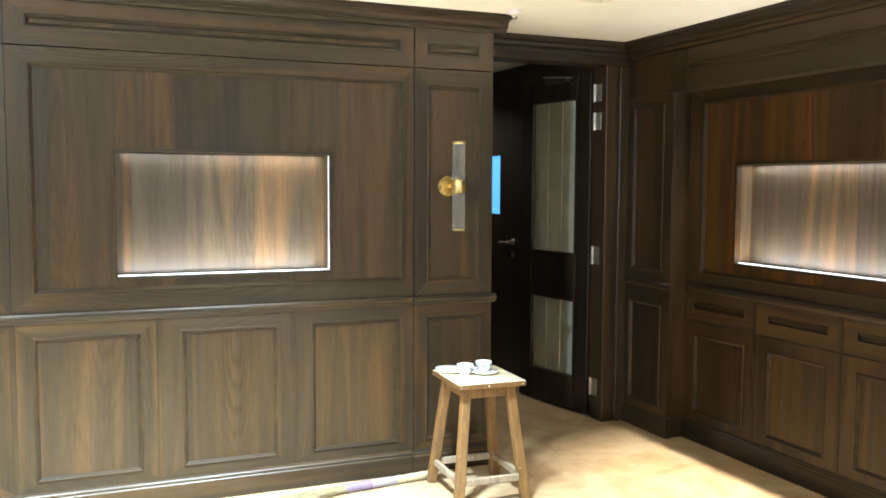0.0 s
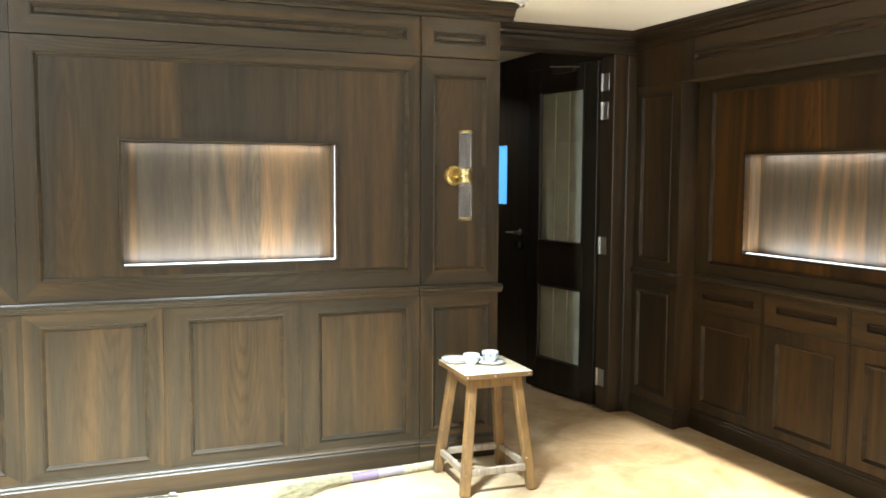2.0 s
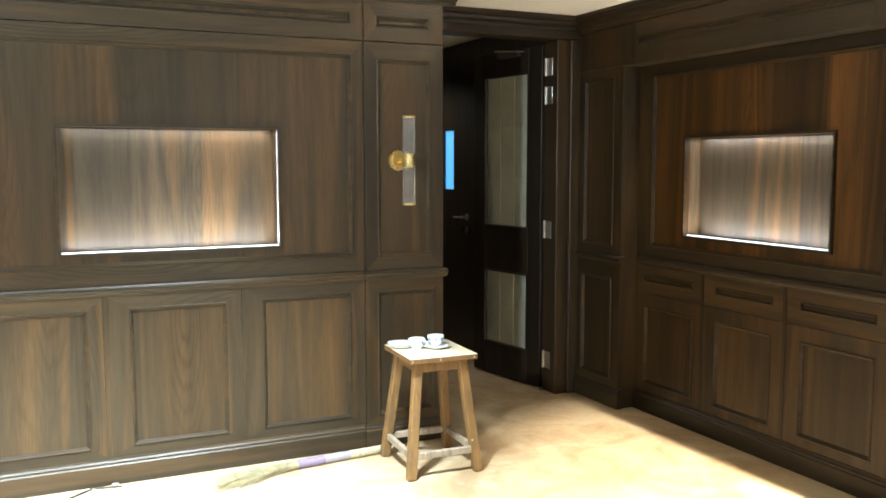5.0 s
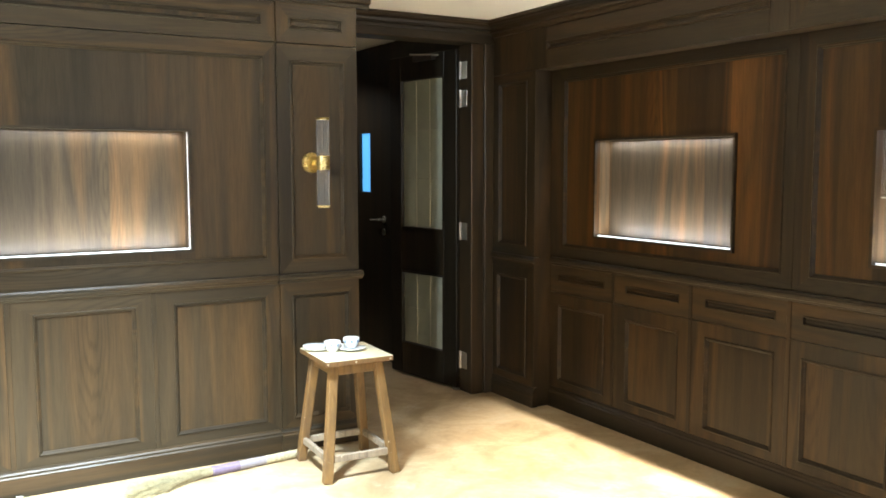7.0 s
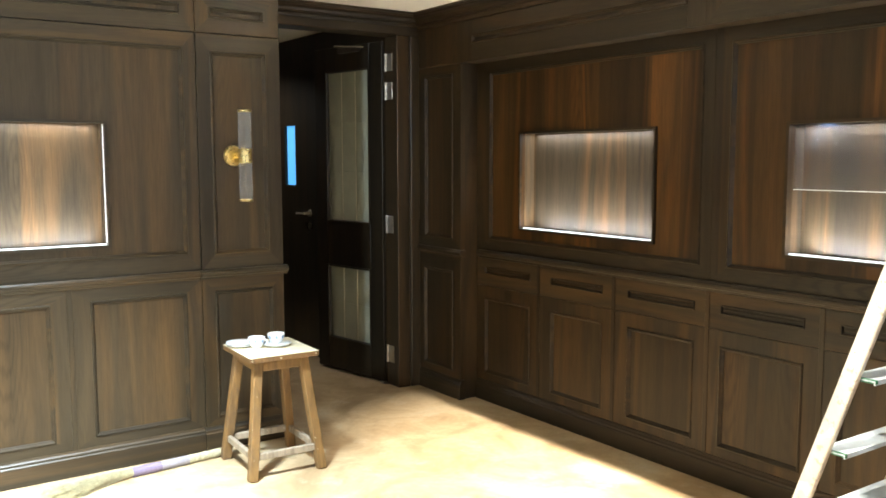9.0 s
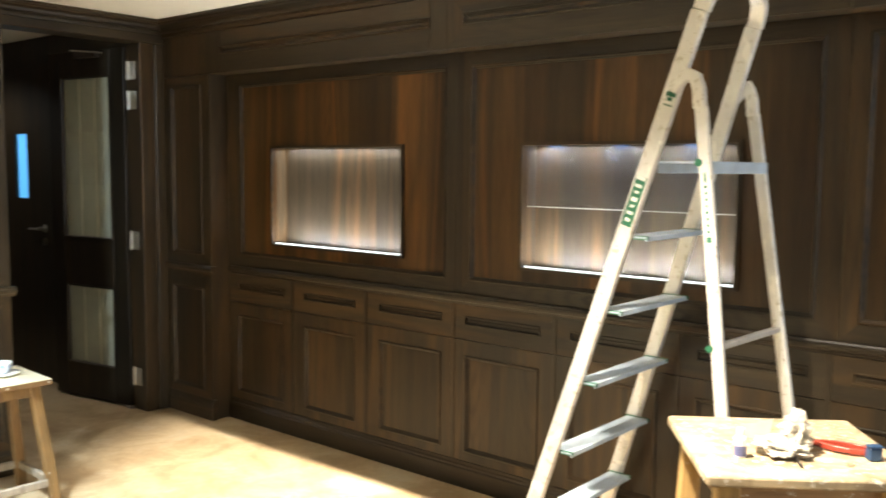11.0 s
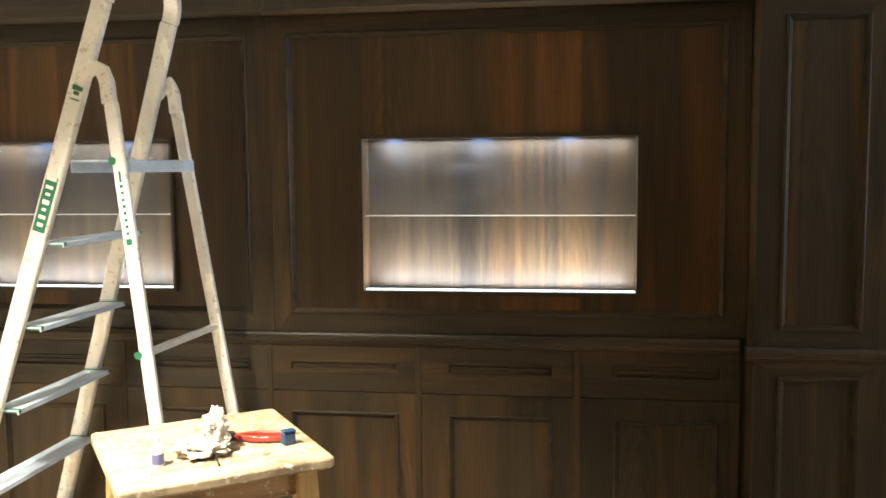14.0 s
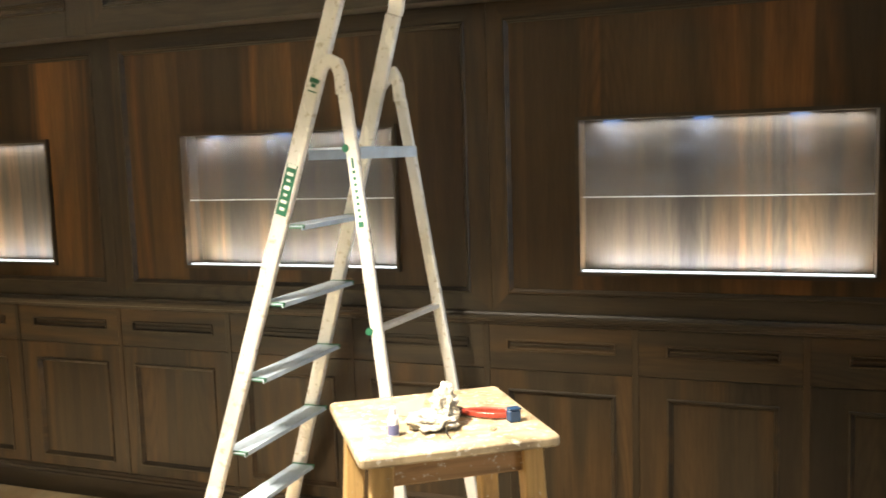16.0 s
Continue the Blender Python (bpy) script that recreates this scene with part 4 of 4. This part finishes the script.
for y, z in ((1.064, 0.957), (1.117, 1.494)):
    bm = bmesh.new()
    rod(bm, (XL - 0.026, y, z), (XL - 0.0245, y, z), 0.0115, sides=20)
    part("green_cap", bm, GREEN, ladder, "round green plastic cap")


def rail_bars(z_top, z_bot, gap_plan, y_of, x, width, material):
    """Unreadable lettering as plain bars along a rail."""
    for f0, f1, w in gap_plan:
        z0, z1 = z_bot + (z_top - z_bot) * f0, z_bot + (z_top - z_bot) * f1
        bm = bmesh.new()
        bar(bm, (x, y_of(z0), z0), (x, y_of(z1), z1), 0.0012, width * w, (1, 0, 0), 0)
        part("label_bar", bm, material, ladder)


bm = bmesh.new()
bar(bm, (rail_x(XL, 1.30) - 0.0128, front_y(1.30) + 0.004, 1.30), (rail_x(XL, 1.452) - 0.0128, front_y(1.452) + 0.004, 1.452), 0.0012, 0.036, (1, 0, 0), 0)
part("rail_sticker", bm, GREEN, ladder, "worn green maker's sticker with pale marks")
rail_bars(1.452, 1.30, [(0.10, 0.16, 0.5), (0.24, 0.30, 0.6), (0.38, 0.43, 0.35), (0.50, 0.58, 0.6), (0.66, 0.71, 0.4), (0.78, 0.84, 0.65), (0.93, 1.0, 0.9)], lambda z: front_y(z) + 0.004, rail_x(XL, 1.37) - 0.0142, 0.034, WHITE_LABEL)
rail_bars(1.700, 1.660, [(0.0, 0.10, 0.8), (0.35, 0.62, 0.45), (0.66, 1.0, 0.85)], front_y, rail_x(XL, 1.68) - 0.0130, 0.036, GREEN)
rear_y = lambda z: 1.122 - (1.70 - z) * 0.1065
bm = bmesh.new()
bar(bm, (XL - 0.0245, rear_y(1.26), 1.26), (XL - 0.0245, rear_y(1.47), 1.47), 0.0012, 0.026, (1, 0, 0), 0)
part("rail_sticker", bm, WHITE_LABEL, ladder, "white sticker with dark green marks")
rail_bars(1.47, 1.26, [(0.02, 0.10, 0.75), (0.84, 0.98, 0.3)] + [(0.15 + k * 0.088, 0.19 + k * 0.088, 0.42) for k in range(8)], rear_y, XL - 0.0258, 0.022, GREEN)

# ---- broom on the floor ----
broom = thing("broom", "dry grass hand broom with purple wrapped handle on the floor", "broom", pose(1.135, 4.085, 0.024, 0, 0, 6))
bm = bmesh.new()
rng = random.Random(4)
for k in range(330):
    a, r = rng.uniform(0, 2 * math.pi), 0.020 * math.sqrt(rng.random())
    y0, z0 = r * math.cos(a), r * math.sin(a) * 0.8
    ln, fan = rng.uniform(0.24, 0.44), rng.uniform(-1, 1)
    pts = [Vector((0.03, y0, z0))]
    for j in range(1, 6):
        f = j / 5
        droop = -0.010 * f + (rng.random() - 0.5) * 0.006
        pts.append(Vector((-ln * f, y0 + fan * 0.055 * f ** 1.2 - 0.060 * f * f, max(-0.0225, z0 * (1 + 0.9 * f) + droop + 0.010 * rng.uniform(-1, 1) * f))))
    w = 0.0009
    prev = None
    for p in pts:
        cur = [bm.verts.new(p + Vector((0, w * c, w * s))) for c, s in ((1, 0), (-0.5, 0.87), (-0.5, -0.87))]
        if prev:
            for i in range(3):
                bm.faces.new((prev[i], prev[(i + 1) % 3], cur[(i + 1) % 3], cur[i]))
        prev = cur
head = part("bristles", bm, GRASS, broom, "splayed dry straw bristles")
for x0, x1, r, mat, nm in ((0.0, 0.135, 0.0225, PURPLE, "handle_wrap"), (0.135, 0.27, 0.021, GREY_WRAP, "handle_wrap"), (0.27, 0.45, 0.020, GRASS, "handle_stalks")):
    bm = bmesh.new()
    n = 12
    rings = []
    for j in range(10):
        f = j / 9
        rr = r * (1 + 0.05 * math.sin(j * 2.1))
        rings.append([bm.verts.new((x0 + (x1 - x0) * f, rr * math.cos(2 * math.pi * i / n), -0.002 + rr * math.sin(2 * math.pi * i / n))) for i in range(n)])
    for p, q in zip(rings, rings[1:]):
        for i in range(n):
            bm.faces.new((p[i], p[(i + 1) % n], q[(i + 1) % n], q[i]))
    bm.faces.new(rings[0])
    bm.faces.new(rings[-1][::-1])
    part(nm, bm, mat, broom)
bm = bmesh.new()
pts = [(0.10, 4.10, 0.006), (0.17, 4.155, 0.006), (0.23, 4.20, 0.007), (0.27, 4.205, 0.006), (0.36, 4.19, 0.005)]
for p, q in zip(pts, pts[1:]):
    rod(bm, p, q, 0.005, 0.004, 8)
tagged(link("cable_offcut", bm, IRON), "short dark cable offcut lying on the floor", "cable")
for x, y, s in ((0.335, 4.215, 0.016), (0.245, 4.185, 0.012), (0.30, 4.17, 0.010)):
    bm = bmesh.new()
    bmesh.ops.create_icosphere(bm, subdivisions=1, radius=s, matrix=pose(x, y, s * 0.55) @ Matrix.Diagonal((1.2, 0.9, 0.55, 1)))
    tagged(link("rubble_chip", bm, GREY_CARD), "small chip of plaster on the floor", "rubble", "chips of plaster")

# ---- tea things on the stool ----
def saucer(x, y, z):
    root = thing("saucer", "white china saucer on the stool", "saucer", pose(x, y, z), "saucers on the stool")
    bm = bmesh.new()
    lathe(bm, [(0.028, 0.0), (0.030, 0.002), (0.052, 0.006), (0.066, 0.013), (0.067, 0.015), (0.050, 0.009), (0.026, 0.005)], (0, 0, 0), 32)
    part("dish", bm, CHINA, root, smooth=True)


def teacup(x, y, z, turn):
    root = thing("teacup", "white china teacup with faint blue pattern", "cup", pose(x, y, z, 0, 0, turn), "teacups on the stool")
    bm = bmesh.new()
    lathe(bm, [(0.018, 0.0), (0.021, 0.002), (0.030, 0.014), (0.037, 0.032), (0.040, 0.050), (0.038, 0.050), (0.034, 0.030), (0.022, 0.010), (0.004, 0.008)], (0, 0, 0), 32)
    part("bowl", bm, CHINA, root, smooth=True)
    bm = bmesh.new()
    pts = [(0.036 + 0.016 * math.sin(a), 0, 0.028 + 0.014 * math.cos(a)) for a in [math.pi * k / 8 for k in range(9)]]
    for p, q in zip(pts, pts[1:]):
        rod(bm, p, q, 0.003, sides=8)
    part("handle", bm, CHINA, root)
    for k in range(7):
        a = 2 * math.pi * k / 7 + 0.4
        bm = bmesh.new()
        cuboid(bm, -0.006, -0.0006, -0.007, 0.006, 0.0006, 0.007, 0, pose(0.0385 * math.cos(a), 0.0385 * math.sin(a), 0.036, 0, -10, 0) @ pose(0, 0, 0, 0, 0, math.degrees(a) + 90))
        part("blue_motif", bm, CHINA_BLUE, root)


saucer(1.775, 3.905, 0.5597)
saucer(1.628, 3.990, 0.5597)
teacup(1.782, 3.930, 0.5654, 20)
teacup(1.680, 3.922, 0.5597, -40)
saucer(1.628, 3.990, 0.5682)

# ---- tools on the work table ----
T = 0.8205
bottle = thing("bottle", "small white plastic bottle with a violet label", "bottle", pose(2.064, 0.779, T))
bm = bmesh.new()
lathe(bm, [(0.0125, 0.0), (0.0135, 0.002), (0.0135, 0.042), (0.011, 0.048), (0.006, 0.051), (0.006, 0.054)], (0, 0, 0), 20)
part("body", bm, BOTTLE_WHITE, bottle)
bm = bmesh.new()
lathe(bm, [(0.0138, 0.004), (0.0138, 0.028)], (0, 0, 0), 20)
part("label_band", bm, BOTTLE_LABEL, bottle)
bm = bmesh.new()
lathe(bm, [(0.0075, 0.054), (0.0075, 0.066), (0.006, 0.068)], (0, 0, 0), 16)
part("cap", bm, BOTTLE_WHITE, bottle)


def crumple(bm, centre, size, seed, level=4):
    got = bmesh.ops.create_icosphere(bm, subdivisions=level, radius=1.0)["verts"]
    for v in got:
        n = v.co.normalized()
        k = 1 + 0.55 * noise.noise(n * 2.2 + Vector((seed, 0, 0))) + 0.30 * abs(noise.noise(n * 5.5 + Vector((0, seed, 0)))) - 0.28 * abs(noise.noise(n * 11 + Vector((0, 0, seed))))
        v.co = Vector((n.x * size[0] * k, n.y * size[1] * k, n.z * size[2] * k)) + Vector(centre)
        v.co.z = max(v.co.z, T + 0.0005)


bm = bmesh.new()
crumple(bm, (2.145, 0.712, T + 0.016), (0.050, 0.058, 0.020), 3.1, 5)
crumple(bm, (2.176, 0.692, T + 0.048), (0.030, 0.029, 0.040), 7.7, 5)
crumple(bm, (2.195, 0.694, T + 0.082), (0.013, 0.016, 0.016), 12.2, 4)
tagged(link("plastic_wrapper", bm, FOIL), "crumpled white plastic wrapper standing on the table", "wrapper")
bm = bmesh.new()
pts = [(2.205, 0.850, T + 0.001), (2.215, 0.770, T + 0.001), (2.235, 0.765, T + 0.055), (2.225, 0.800, T + 0.040), (2.215, 0.845, T + 0.028)]
vs = [bm.verts.new(p) for p in pts]
f = bm.faces.new(vs)
ext = bmesh.ops.extrude_face_region(bm, geom=[f])["geom"]
bmesh.ops.translate(bm, vec=(0.003, 0.001, 0), verts=[v for v in ext if isinstance(v, bmesh.types.BMVert)])
tagged(link("filler_scraper", bm, GREY_CARD), "bent grey scraper sheet leaning by the wrapper", "scraper")

pliers = thing("pliers", "pliers with red plastic grips lying on the table", "pliers", pose(2.262, 0.648, T + 0.010, 0, 0, -84))
for s in (1, -1):
    bm = bmesh.new()
    pts = [(-0.030, -s * 0.004, 0), (-0.012, s * 0.011, 0), (0.02, s * 0.021, 0), (0.055, s * 0.023, 0), (0.090, s * 0.016, 0)]
    sweep(bm, pts, 0.012, 0.011, (0, 0, 1))
    part("grip", bm, RED_GRIP, pliers, "red plastic grip")
bm = bmesh.new()
bar(bm, (-0.030, 0, 0), (-0.085, 0.0, 0), 0.024, 0.014, (0, 1, 0), 0.004)
rod(bm, (-0.042, 0, -0.009), (-0.042, 0, 0.009), 0.013, sides=16)
part("jaw", bm, IRON, pliers)
block = thing("plastic_clamp", "dark blue plastic block lying by the pliers", "clamp", pose(2.243, 0.540, T, 0, 0, -48))
bm = solid(-0.015, -0.012, 0.0, 0.015, 0.012, 0.030, bevel=0.003)
part("body", bm, BLUE_BLOCK, block)
part("lip", solid(-0.016, -0.014, 0.0305, 0.016, 0.010, 0.035, bevel=0.0015), BLUE_BLOCK, block)
bm = bmesh.new()
rod(bm, (2.153, 0.690, T + 0.006), (2.071, 0.641, T + 0.004), 0.003, 0.002, 8)
tagged(link("metal_rod", bm, IRON), "thin dark metal rod lying on the table", "rod")
for x, y, s, a in ((2.36, 0.68, 0.022, 20), (2.40, 0.62, 0.030, 70), (2.32, 0.56, 0.024, 130), (2.30, 0.80, 0.020, 40), (2.17, 0.57, 0.018, 10)):
    bm = bmesh.new()
    bmesh.ops.create_icosphere(bm, subdivisions=2, radius=1, matrix=pose(x, y, T, 0, 0, a) @ Matrix.Diagonal((s, s * 0.6, 0.003, 1)))
    for v in bm.verts:
        v.co.z = max(v.co.z, T)
        v.co.x += 0.006 * noise.noise(v.co * 60)
    tagged(link("wood_chip", bm, TABLE_TOP), "pale flake of filler stuck on the table", "flake", "flakes on the table")
